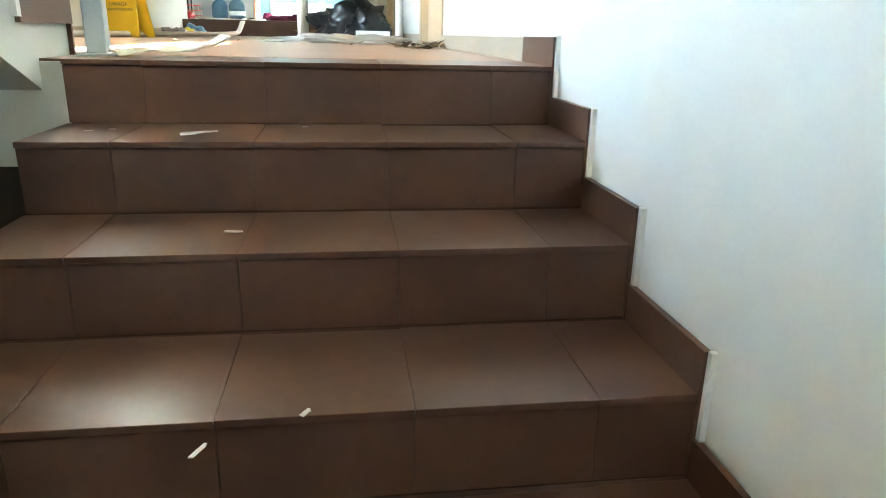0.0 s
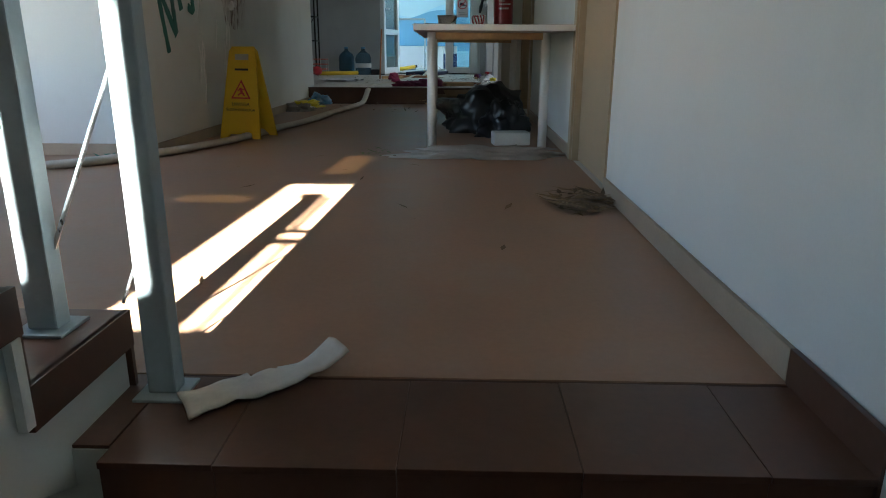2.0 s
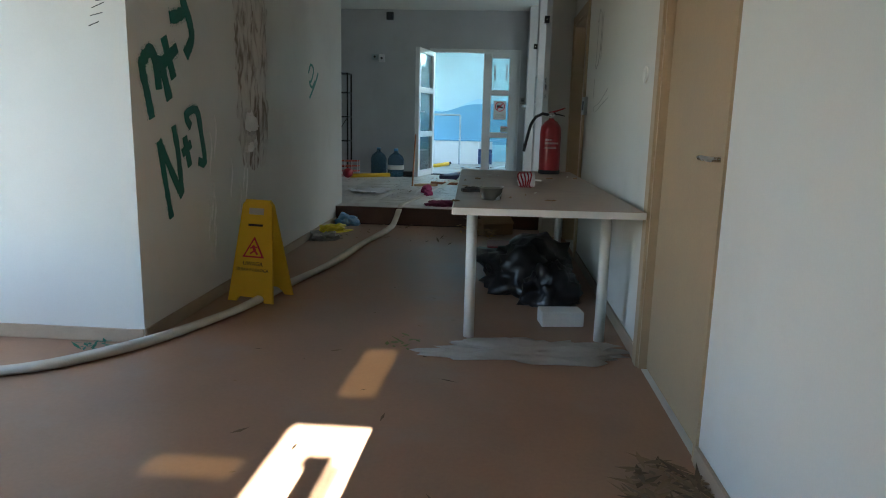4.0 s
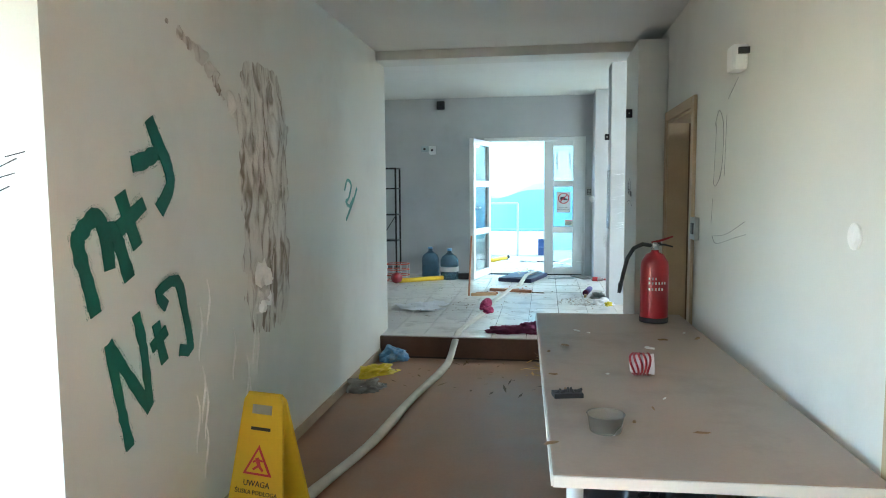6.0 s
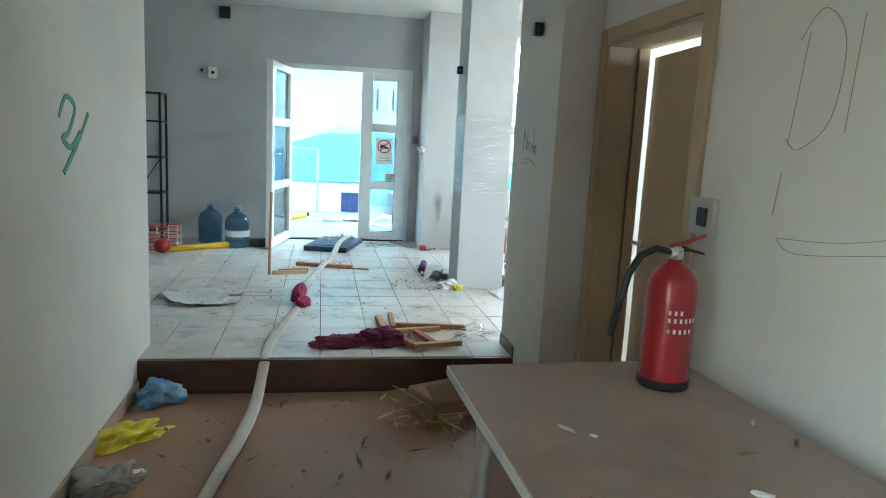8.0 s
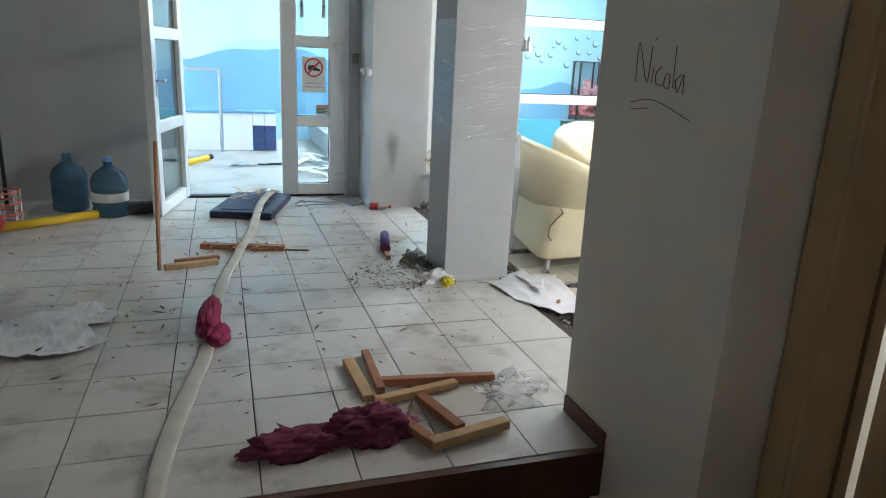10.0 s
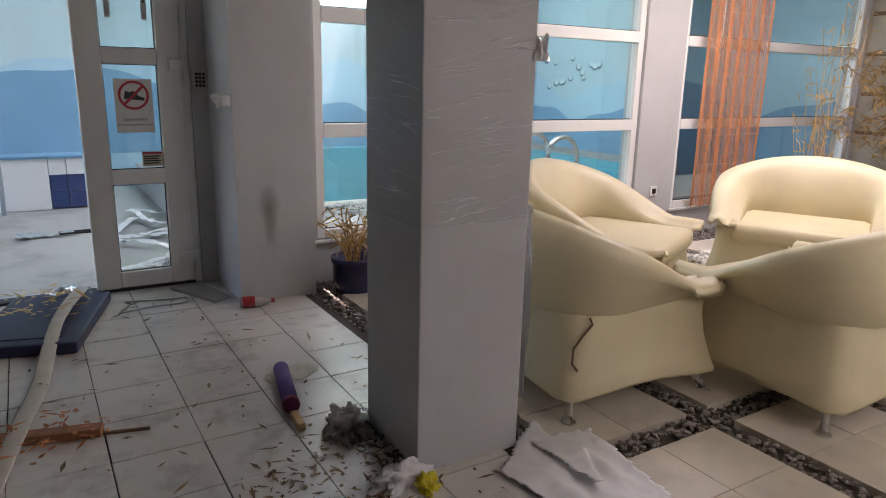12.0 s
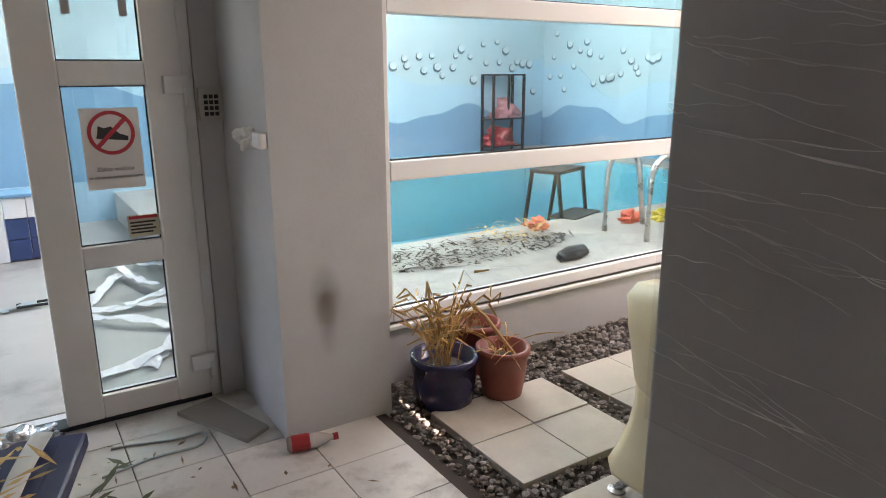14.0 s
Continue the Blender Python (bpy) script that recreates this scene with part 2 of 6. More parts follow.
def prism(outline, depth, axis="y", at=0.0, bm=None):
    """A flat outline pushed to a thickness: axis y takes (x, z) pairs, axis x takes (y, z), axis z takes (x, y)."""
    bm = bm or bmesh.new()

    def place(a, b, d):
        return {"y": (a, d, b), "x": (d, a, b), "z": (a, b, d)}[axis]
    v0 = [bm.verts.new(place(a, b, at)) for a, b in outline]
    v1 = [bm.verts.new(place(a, b, at + depth)) for a, b in outline]
    n = len(outline)
    f = [bm.faces.new(v0), bm.faces.new(v1[::-1])] + [bm.faces.new((v0[i], v1[i], v1[(i + 1) % n], v0[(i + 1) % n])) for i in range(n)]
    bmesh.ops.recalc_face_normals(bm, faces=f)
    return bm


def wall_with_holes(name, axis, at, thick, u0, u1, z0, z1, holes, material, label):
    """A wall along x (axis 'x', at y) or along y (axis 'y', at x); holes are (u0, u1, z0, z1) and go right through."""
    bm = bmesh.new()
    us = sorted({u0, u1, *[min(max(h[k], u0), u1) for h in holes for k in (0, 1)]})
    zs = sorted({z0, z1, *[min(max(h[k], z0), z1) for h in holes for k in (2, 3)]})
    for a, b in zip(us, us[1:]):
        for c, d in zip(zs, zs[1:]):
            mu, mz = (a + b) / 2, (c + d) / 2
            if any(h[0] < mu < h[1] and h[2] < mz < h[3] for h in holes):
                continue
            if axis == "x":
                box(a, b, at, at + thick, c, d, bm=bm)
            else:
                box(at, at + thick, a, b, c, d, bm=bm)
    bmesh.ops.remove_doubles(bm, verts=bm.verts, dist=0.0005)
    bm.verts.index_update()
    groups = {}
    for f in bm.faces:
        groups.setdefault(tuple(sorted(v.index for v in f.verts)), []).append(f)
    dead = [f for g in groups.values() if len(g) > 1 for f in g]
    bmesh.ops.delete(bm, geom=dead, context="FACES")
    ob = link(bm, name, material)
    return tagged(ob, label, "wall", kind="structure")


def slab(name, x0, x1, y0, y1, z0, z1, material, label, category):
    return tagged(link(box(x0, x1, y0, y1, z0, z1), name, material), label, category, kind="structure")


# ---- structure: stairwell and hall ----
CEIL = 4.27
wall_with_holes("wall_hall_east", "y", 0.635, 0.2, -2.2, 9.05, -0.2, CEIL, [(3.975, 4.92, HZ, 3.62), (7.58, 8.5, HZ, 3.56)], M["wall"], "painted plaster hall wall with two door openings")
wall_with_holes("wall_hall_west", "y", -2.0, 0.2, 4.92, 9.05, -0.2, CEIL, [], M["wall"], "cracked plaster hall wall with green spray paint")
wall_with_holes("wall_hall_return", "x", 4.92, 0.2, -3.6, -2.0, -0.2, CEIL, [], M["wall"], "painted plaster return wall beside the hall")
wall_with_holes("wall_stair_west", "y", -3.6, 0.2, -2.2, 4.92, -0.2, 6.4, [(2.4, 4.4, 2.0, 3.9)], M["wall"], "painted plaster wall with a daylight window")
# second and third holes are added, only to throw faint sun streaks on the floor
wall_with_holes("wall_stair_south", "x", -2.2, 0.2, -3.6, 0.835, -0.2, 6.4, [(-0.985, -0.67, 4.46, 5.735), (-1.37, -1.06, 5.34, 5.56), (-0.90, -0.74, 5.80, 6.33)], M["wall"], "painted plaster stairwell wall with a tall narrow window and two added streak openings")
slab("wall_stair_east_upper", 0.635, 0.835, -2.2, 2.5, CEIL, 6.4, M["wall"], "plaster stairwell wall", "wall")
slab("floor_hall", -3.4, 0.635, 2.172, 9.0, HZ - 0.2, HZ, M["hall_floor"], "dusty brown vinyl hall floor", "floor")
slab("ceiling_hall", -3.4, 0.635, 2.3, 9.05, CEIL, CEIL + 0.2, M["ceiling"], "white painted hall ceiling", "ceiling")
slab("ceiling_stair", -3.6, 0.835, -2.2, 2.3, 6.4, 6.6, M["ceiling"], "white painted stairwell ceiling", "ceiling")
slab("wall_stair_header", -3.4, 0.635, 2.3, 2.5, CEIL + 0.2, 6.4, M["wall"], "plaster wall above the hall ceiling", "wall")
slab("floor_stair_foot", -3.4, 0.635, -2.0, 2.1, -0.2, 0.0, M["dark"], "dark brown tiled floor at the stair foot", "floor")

# ---- structure: lobby and lounge ----
LC = 4.46
wall_with_holes("wall_lobby_header", "x", 9.05, 0.32, -3.5, 0.835, 4.19, LC + 0.2, [], M["wall"], "plaster beam above the lobby opening")
wall_with_holes("wall_opening_east", "y", 0.41, 0.222, 8.58, 9.37, -0.2, 4.188, [], M["wall"], "plaster pilaster beside the lobby opening")
wall_with_holes("wall_opening_west", "x", 9.05, 0.32, -3.5, -1.8, -0.2, 4.188, [], M["wall"], "plaster pier beside the lobby opening")
wall_with_holes("wall_lobby_west", "y", -3.5, 0.2, 9.37, 13.68, 1.5, LC, [], M["wall_grey"], "grey painted lobby wall")
wall_with_holes("wall_lobby_north", "x", 13.68, 0.2, -3.5, 0.4, 1.5, LC, [(-1.25, 0.30, LZ, 3.84)], M["wall_grey"], "grey painted lobby wall with the pool doorway")
slab("wall_pier", 0.402, 0.872, 13.13, 13.88, 1.5, LC, M["wall_grey"], "grey plastered pier beside the pool door", "wall")
wall_with_holes("wall_lounge_north", "x", 13.42, 0.2, 0.874, 7.6, 1.5, LC, [(1.0, 3.95, 1.97, 4.3), (4.44, 7.3, 1.92, 4.3)], M["wall_grey"], "low plaster wall carrying the lounge windows")
wall_with_holes("wall_lounge_east", "y", 7.4, 0.2, 8.8, 13.42, 1.5, LC, [], M["wall"], "plaster wall at the end of the lounge")
wall_with_holes("wall_lounge_south", "x", 8.8, 0.2, 0.837, 7.4, 1.5, LC, [(1.4, 3.4, 2.6, 4.3)], M["wall"], "plaster wall behind the armchairs")
# added blocker out of view, tall enough to shade the lounge openings
slab("wall_sun_block", 0.84, 9.5, 3.0, 3.3, 0.0, 14.0, M["wall"], "added unseen slab that keeps the sun out of the lounge", "wall")
# gap above the armchairs is an added rooflight for the overhead fill lamp
bm_roof = bmesh.new()
for x0, x1, y0, y1 in ((-3.3, 3.2, 9.372, 13.9), (5.1, 7.4, 9.372, 13.9), (3.2, 5.1, 9.372, 11.2), (3.2, 5.1, 12.6, 13.9)):
    box(x0, x1, y0, y1, LC, LC + 0.2, bm=bm_roof)
tagged(link(bm_roof, "ceiling_lobby", M["ceiling"]), "white painted lobby ceiling with an added, unseen rooflight opening over the lounge", "ceiling", kind="structure")
slab("ceiling_lounge_edge", 0.837, 7.4, 9.0, 9.37, LC, LC + 0.2, M["ceiling"], "white painted lounge ceiling", "ceiling")
slab("floor_lobby", -3.3, 0.84, 9.12, 13.9, LZ - 0.25, LZ - 0.008, M["grout"], "white ceramic lobby floor with dirty dark joints", "floor")
slab("floor_lounge", 0.84, 7.4, 9.0, 13.42, LZ - 0.25, LZ - 0.035, M["soil"], "bed of grey gravel between lounge paving slabs", "floor")
slab("step_riser", -1.8, 0.41, 9.06, 9.12, HZ, LZ - 0.004, M["stair_tile"], "dark red brown tiled step up to the lobby", "step")

# ---- structure: pool room ----
slab("floor_pool_room", -3.4, 0.5, 13.902, 18.2, LZ - 0.2, LZ - 0.004, M["deck"], "grey pool room floor strewn with debris", "floor")
slab("pool_deck_near", 0.5, 7.5, 13.62, 14.75, LZ - 0.2, 1.975, M["deck"], "stained grey raised pool deck", "floor")
slab("pool_deck_side", 0.5, 0.95, 14.752, 18.2, LZ - 0.2, 1.975, M["deck"], "grey raised pool coping", "floor")
slab("pool_deck_end", 5.6, 6.1, 14.752, 18.2, LZ - 0.2, 2.12, M["deck"], "pale ledge along the end of the pool", "floor")
slab("pool_basin_far", 0.952, 5.598, 17.9, 18.198, 0.9, 2.1, M["mural_teal"], "turquoise mosaic side of the empty pool", "pool")
slab("pool_basin_end", 5.58, 5.597, 14.76, 17.898, 0.9, 2.1, M["mural_teal"], "turquoise mosaic end of the empty pool", "pool")
slab("pool_basin_floor", 0.95, 5.6, 14.75, 17.9, 0.9, 1.1, M["mural_teal"], "turquoise mosaic floor of the empty pool", "pool")
slab("wall_pool_north", -3.6, 7.7, 18.2, 18.4, 0.3, 5.4, M["mural_sky"], "pool room wall painted with a pale sky", "wall")
slab("wall_pool_end", 6.1, 6.3, 15.6, 18.198, 0.3, 5.4, M["mural_sky"], "pool room end wall painted with a pale sky", "wall")
slab("wall_pool_jog", 6.1, 7.5, 15.4, 15.6, 0.3, 5.4, M["mural_pale"], "pale blue painted return wall in the pool room", "wall")
slab("wall_pool_east", 7.5, 7.7, 13.62, 15.398, 0.3, 5.4, M["mural_pale"], "pale blue painted pool room wall", "wall")
# window opening added out of view for the west fill lamp
wall_with_holes("wall_pool_west", "y", -3.6, 0.2, 13.88, 18.2, 0.3, 5.4, [(14.5, 17.5, 2.3, 4.5)], M["mural_sky"], "pool room end wall with an added, unseen window opening")
# roof left open in the middle: an added rooflight for the fill lamp
bm_roof = bmesh.new()
box(-3.6, 7.7, 13.9, 14.4, 5.4, 5.6, bm=bm_roof), box(-3.6, 7.7, 17.4, 18.4, 5.4, 5.6, bm=bm_roof)
box(-3.6, 1.5, 14.4, 17.4, 5.4, 5.6, bm=bm_roof), box(3.75, 7.7, 14.4, 17.4, 5.4, 5.6, bm=bm_roof)
tagged(link(bm_roof, "ceiling_pool", M["ceiling"]), "white pool room ceiling with an added, unseen rooflight opening", "ceiling", kind="structure")
slab("wall_pool_south_upper", -3.6, 7.7, 13.7, 13.9, LC + 0.2, 5.4, M["wall"], "plaster wall above the pool windows", "wall")


# ---- shaping helpers for loose things ----
def rnd(a, b):
    return random.uniform(a, b)


def stroke(pts, width, axis, at, out=0.003, bm=None):
    """A flat painted line on a wall; pts are (u, z) on the wall, axis 'x' a wall at x, 'y' a wall at y."""
    bm = bm or bmesh.new()
    p = [Vector((a, b)) for a, b in pts]
    left, right = [], []
    for i, q in enumerate(p):
        d = p[min(i + 1, len(p) - 1)] - p[max(i - 1, 0)]
        n = Vector((-d.y, d.x)).normalized() * (width / 2) * rnd(0.85, 1.15)
        left.append(q + n), right.append(q - n)
    where = (lambda v, o: (o, v.x, v.y)) if axis == "x" else (lambda v, o: (v.x, o, v.y))
    rows = []
    for i, (a, b) in enumerate(zip(left, right)):
        e = 0.00002 * i
        rows.append([bm.verts.new(where(v, o)) for v, o in ((a, at - e), (b, at - e), (b, at + out + e), (a, at + out + e))])
    for u, v in zip(rows, rows[1:]):
        for k in range(4):
            bm.faces.new((u[k], u[(k + 1) % 4], v[(k + 1) % 4], v[k]))
    bm.faces.new(rows[0][::-1]), bm.faces.new(rows[-1])
    bmesh.ops.recalc_face_normals(bm, faces=bm.faces)
    return bm


def sheet(w, d, nx, ny, relief, seed, thick=0.003, outline=None, fold=0.0):
    """A thin crumpled sheet lying flat, centred on its origin; outline(u, v) in 0..1 trims it."""
    bm = bmesh.new()
    grid = {}
    for i in range(nx + 1):
        for j in range(ny + 1):
            u, v = i / nx, j / ny
            if outline and not outline(u, v):
                continue
            x, y = (u - 0.5) * w, (v - 0.5) * d
            n = noise.fractal(Vector((x * 5 + seed, y * 5, seed * 1.7)), 0.8, 2.0, 4)
            ridge = abs(noise.noise(Vector((x * 9 - seed, y * 7 + seed, 3.1))))
            grid[i, j] = bm.verts.new((x + 0.06 * w * n * 0.3, y + 0.06 * d * n * 0.3, max(0.0, relief * (0.5 + 0.5 * n + (0.6 - ridge) * 0.7)) + fold * max(0, u - 0.6) ** 2))
    for i in range(nx):
        for j in range(ny):
            k = [(i, j), (i + 1, j), (i + 1, j + 1), (i, j + 1)]
            if all(q in grid for q in k):
                bm.faces.new([grid[q] for q in k])
    bmesh.ops.delete(bm, geom=[v for v in bm.verts if not v.link_faces], context="VERTS")
    bmesh.ops.solidify(bm, geom=bm.faces[:], thickness=-thick)
    lo = min(v.co.z for v in bm.verts)
    bmesh.ops.translate(bm, vec=(0, 0, -lo), verts=bm.verts)
    return bm


def heap(w, d, h, seed, rough=0.35, sub=4):
    """A crumpled soft heap (cloth, bags) resting on z = 0."""
    bm = bmesh.new()
    bmesh.ops.create_icosphere(bm, subdivisions=sub, radius=0.5)
    for v in bm.verts:
        c = v.co.normalized()
        n1 = noise.fractal(c * 1.6 + Vector((seed, 0, 0)), 1.0, 2.0, 4)
        n2 = abs(noise.noise(c * 4.5 + Vector((0, seed, 0))))
        n3 = abs(noise.noise(c * 9.0 + Vector((seed, seed, 0))))
        r = 0.5 * (1 + rough * (n1 + 0.9 * (0.4 - n2) + 0.45 * (0.4 - n3)))
        q = c * r
        v.co = Vector((q.x * w, q.y * d, max(0.0, (q.z + 0.18) / 0.68 * h)))
    return bm


def text_part(words, size, place, material, parent, name="lettering", label=""):
    """Flat letters at a pose, made into a mesh."""
    cu = bpy.data.curves.new(name, "FONT")
    cu.body, cu.size, cu.align_x, cu.extrude, cu.resolution_u = words, size, "CENTER", 0.0008, 2
    tmp = bpy.data.objects.new("tmp_text", cu)
    me = bpy.data.meshes.new_from_object(tmp)
    bpy.data.objects.remove(tmp)
    bpy.data.curves.remove(cu)
    me.materials.append(material)
    ob = new(name, me)
    ob.parent = parent
    ob.matrix_basis = place
    if label:
        ob["label"] = label
    return ob


def ring_strokes(cx, cz, r, width, a0=0, a1=360, n=28):
    return [(cx + r * math.cos(radians(a0 + (a1 - a0) * k / n)), cz + r * math.sin(radians(a0 + (a1 - a0) * k / n))) for k in range(n + 1)]


M["green_spray"] = surface("green_spray_paint", (0.005, 0.11, 0.075), 0.6, vary=0.3, bump=0.05)
def speckle(name, colour, cover, scale):
    """Paint in fine droplets with bare wall between them."""
    m, nt, b = _base(name)
    n, l = nt.nodes, nt.links
    geo, nz, rp, mx, tr = n.new("ShaderNodeNewGeometry"), n.new("ShaderNodeTexNoise"), n.new("ShaderNodeValToRGB"), n.new("ShaderNodeMixShader"), n.new("ShaderNodeBsdfTransparent")
    nz.inputs["Scale"].default_value, nz.inputs["Detail"].default_value = scale, 3
    rp.color_ramp.elements[0].position, rp.color_ramp.elements[1].position = 0.62 - 0.3 * cover, 0.70 - 0.3 * cover
    b.inputs["Base Color"].default_value, b.inputs["Roughness"].default_value = (*colour, 1), 0.7
    l.new(geo.outputs["Position"], nz.inputs["Vector"]), l.new(nz.outputs["Fac"], rp.inputs[0]), l.new(rp.outputs[0], mx.inputs[0])
    l.new(tr.outputs[0], mx.inputs[1]), l.new(b.outputs[0], mx.inputs[2]), l.new(mx.outputs[0], n["Material Output"].inputs[0])
    return m


M["overspray"] = speckle("green_overspray", (0.04, 0.22, 0.16), 0.2, 240.0)
M["pen"] = surface("marker_ink", (0.03, 0.028, 0.026), 0.6)
M["plaster_old"] = surface("broken_plaster", (0.58, 0.55, 0.50), 0.95, scale=9, vary=0.4, stain=0.5, stain_colour=(0.6, 0.56, 0.5), stain_scale=9, bump=0.8, fine=60)
M["skirting"] = surface("beige_tile_skirting", (0.40, 0.31, 0.22), 0.5, scale=5, vary=0.12, stain=0.3, stain_colour=(0.2, 0.15, 0.1))
M["cut_edge"] = surface("white_plaster_edge", (0.8, 0.78, 0.74), 0.8)
M["rag"] = surface("dirty_white_cloth", (0.58, 0.54, 0.46), 0.9, scale=12, vary=0.1, stain=0.3, stain_colour=(0.3, 0.25, 0.2), stain_scale=9, bump=0.3)
M["leaf_dry"] = surface("dry_leaf", (0.20, 0.13, 0.07), 0.8, island=0.5)
M["straw"] = surface("dry_straw", (0.56, 0.36, 0.14), 0.75, island=0.4)
M["bag_black"] = surface("black_bin_bag", (0.012, 0.012, 0.014), 0.35, vary=0.3, bump=0.3)
M["foam"] = surface("white_foam", (0.74, 0.72, 0.68), 0.8, stain=0.2)
M["film"] = glass("clear_film", (1, 1, 1), 0.3, 0.97, 0.02)
# near white, so the film's glints are put into the colour of its creases
M["film_glint"] = surface("film_glint", (0.88, 0.89, 0.9), 0.25, transmission=0.15, bump=0.2)
M["purple"] = surface("purple_cloth", (0.20, 0.035, 0.09), 0.9, scale=14, vary=0.3, bump=0.5)
M["pink"] = surface("crimson_towel", (0.33, 0.03, 0.10), 0.95, scale=25, vary=0.2, bump=0.7, fine=250)
M["jug"] = surface("blue_bottle_plastic", (0.10, 0.24, 0.36), 0.12, vary=0.08, transmission=0.6, bump=0.0)
M["cardboard"] = surface("cardboard", (0.36, 0.24, 0.14), 0.85, vary=0.12, stain=0.2)
M["yellow_bag"] = surface("yellow_film", (0.75, 0.62, 0.03), 0.35, vary=0.1, bump=0.2)
M["blue_bag"] = surface("blue_film", (0.12, 0.30, 0.50), 0.35, scale=9, vary=0.4, stain=0.6, stain_colour=(0.7, 0.75, 0.7), stain_scale=8, bump=0.2)
M["pot_navy"] = surface("navy_glaze", (0.025, 0.028, 0.09), 0.18, scale=9, vary=0.3, stain=0.4, stain_colour=(0.16, 0.03, 0.05), stain_scale=9)
M["pot_red"] = surface("brick_red_plastic", (0.26, 0.055, 0.04), 0.45, vary=0.12, stain=0.2, stain_colour=(0.4, 0.3, 0.25))
M["blind"] = surface("bamboo_blind", (0.48, 0.20, 0.09), 0.7, scale=18, vary=0.2, island=0.2)
M["sign_white"] = surface("sign_white", (0.78, 0.77, 0.75), 0.45, vary=0.03, bump=0)
M["sign_red"] = surface("sign_red", (0.55, 0.03, 0.05), 0.45, vary=0.05, bump=0)
M["panel_beige"] = surface("stone_panel", (0.42, 0.38, 0.31), 0.7, scale=4, vary=0.2, stain=0.3, piece=0.12)

# ---- stairs ----
RISE, GOING, NOSE_Y = 0.148, 0.292, 1.878
SX = [-0.557, -0.378, -0.097, 0.184, 0.463, 0.632]
stairs = thing("staircase", (0, 0, 0), 0, "worn dark brown tiled staircase up to the hall", "staircase")
for k in range(11):
    z1, y0 = HZ - RISE * k - 0.002, NOSE_Y - GOING * k + 0.003
    part("step_core", box(SX[0] + 0.006, SX[-1], y0, 2.17 if k == 0 else y0 + GOING - 0.002, max(-0.2, z1 - 0.45), z1), M["stair_grout"], stairs)
TREAD = {}
for i in range(5):
    w = SX[i + 1] - SX[i] - 0.0014
    for kind in ("tread", "riser"):
        b = box(0, w, -0.006, GOING - 0.012 if kind == "tread" else 0.006, 0 if kind == "tread" else 0, 0.012 if kind == "tread" else RISE - 0.014, 0.0012)
        me = bpy.data.meshes.new(kind + "_tile")
        b.to_mesh(me), b.free()
        me.materials.append(M["stair_tile"])
        TREAD[i, kind] = me
for k in range(9):
    for i in range(5):
        a = new("tread_tile", TREAD[i, "tread"])
        a.parent = stairs
        a.matrix_basis = pose(SX[i] + 0.002, NOSE_Y - GOING * k + rnd(-0.002, 0.002), HZ - RISE * k - 0.012, rnd(-0.3, 0.3))
        b = new("riser_tile", TREAD[i, "riser"])
        b.parent = stairs
        b.matrix_basis = pose(SX[i] + 0.002, NOSE_Y - GOING * k + 0.006, HZ - RISE * (k + 1) + 0.001, rnd(-0.4, 0.4))
# stepped skirting tiles with a raw white edge, on the wall side
for k in range(8):
    zt, yn = HZ - RISE * k + 0.072, NOSE_Y - GOING * k
    t = part("skirting_tile", prism([(yn - 0.008, HZ - RISE * (k + 1)), (yn - 0.008, zt), (yn + (0.298 if k == 0 else GOING - 0.012), zt), (yn + (0.298 if k == 0 else GOING - 0.012), HZ - RISE * k - 0.01), (yn + 0.006, HZ - RISE * k - 0.01), (yn + 0.006, HZ - RISE * (k + 1))], 0.012, "x", 0.619), M["stair_tile"], stairs)
    part("plaster_edge", box(0.624, 0.6345, yn - 0.02, yn - 0.009, HZ - RISE * (k + 1) + 0.072, zt + 0.002), M["cut_edge"], stairs, "raw white plaster edge")
# upper flight, climbing back over the stairwell
flight = thing("upper_stair_flight", (0, 0, 0), 0, "upper stair flight with brown tiled steps and white underside", "staircase")
UX1, UX0, UY = -0.62, -1.75, 2.12
prof = [(UY, HZ - 0.02)]
for k in range(9):
    prof += [(UY - GOING * k, HZ + RISE * k), (UY - GOING * k, HZ + RISE * (k + 1) - 0.02)]
prof += [(UY - GOING * 9, HZ + RISE * 9 - 0.02), (UY - GOING * 9, HZ + RISE * 9 - 0.3), (1.93, HZ - 0.08)]
part("body", prism(prof, UX1 - UX0, "x", UX0), M["wall"], flight, "white plastered stair body")
for k in range(9):
    y0, z0 = UY - GOING * k, HZ + RISE * (k + 1)
    part("tread_tile", box(UX0, UX1 + 0.012, y0 - GOING, y0 + 0.012, z0 - 0.02, z0, 0.003), M["stair_tile"], flight)
    part("skirting_tile", prism([(y0 + 0.012, z0 - 0.07), (y0 + 0.012, z0 + 0.0), (y0 - GOING, z0 + 0.0), (y0 - GOING, z0 - 0.07)], 0.012, "x", UX1 + 0.001), M["stair_tile"], flight)
    part("riser_tile", box(UX0, UX1 + 0.012, y0, y0 + 0.01, z0 - RISE, z0 - 0.02), M["stair_tile"], flight)
part("plaster_edge", box(UX1 + 0.002, UX1 + 0.016, UY - GOING - 0.02, UY - GOING + 0.0, HZ + 0.09, HZ + RISE * 2 - 0.07), M["cut_edge"], flight)
slab("trim_landing", -3.4, -0.56, 1.923, 2.17, HZ - 0.008, HZ - 0.002, M["stair_tile"], "brown tiled edge of the landing", "trim")
slab("wall_under_stair", -3.4, -0.56, 1.92, 2.118, HZ - 0.26, HZ - 0.0085, M["wall"], "white edge of the hall floor above the stairwell", "wall")
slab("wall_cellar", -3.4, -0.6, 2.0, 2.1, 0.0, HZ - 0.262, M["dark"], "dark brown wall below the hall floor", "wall")


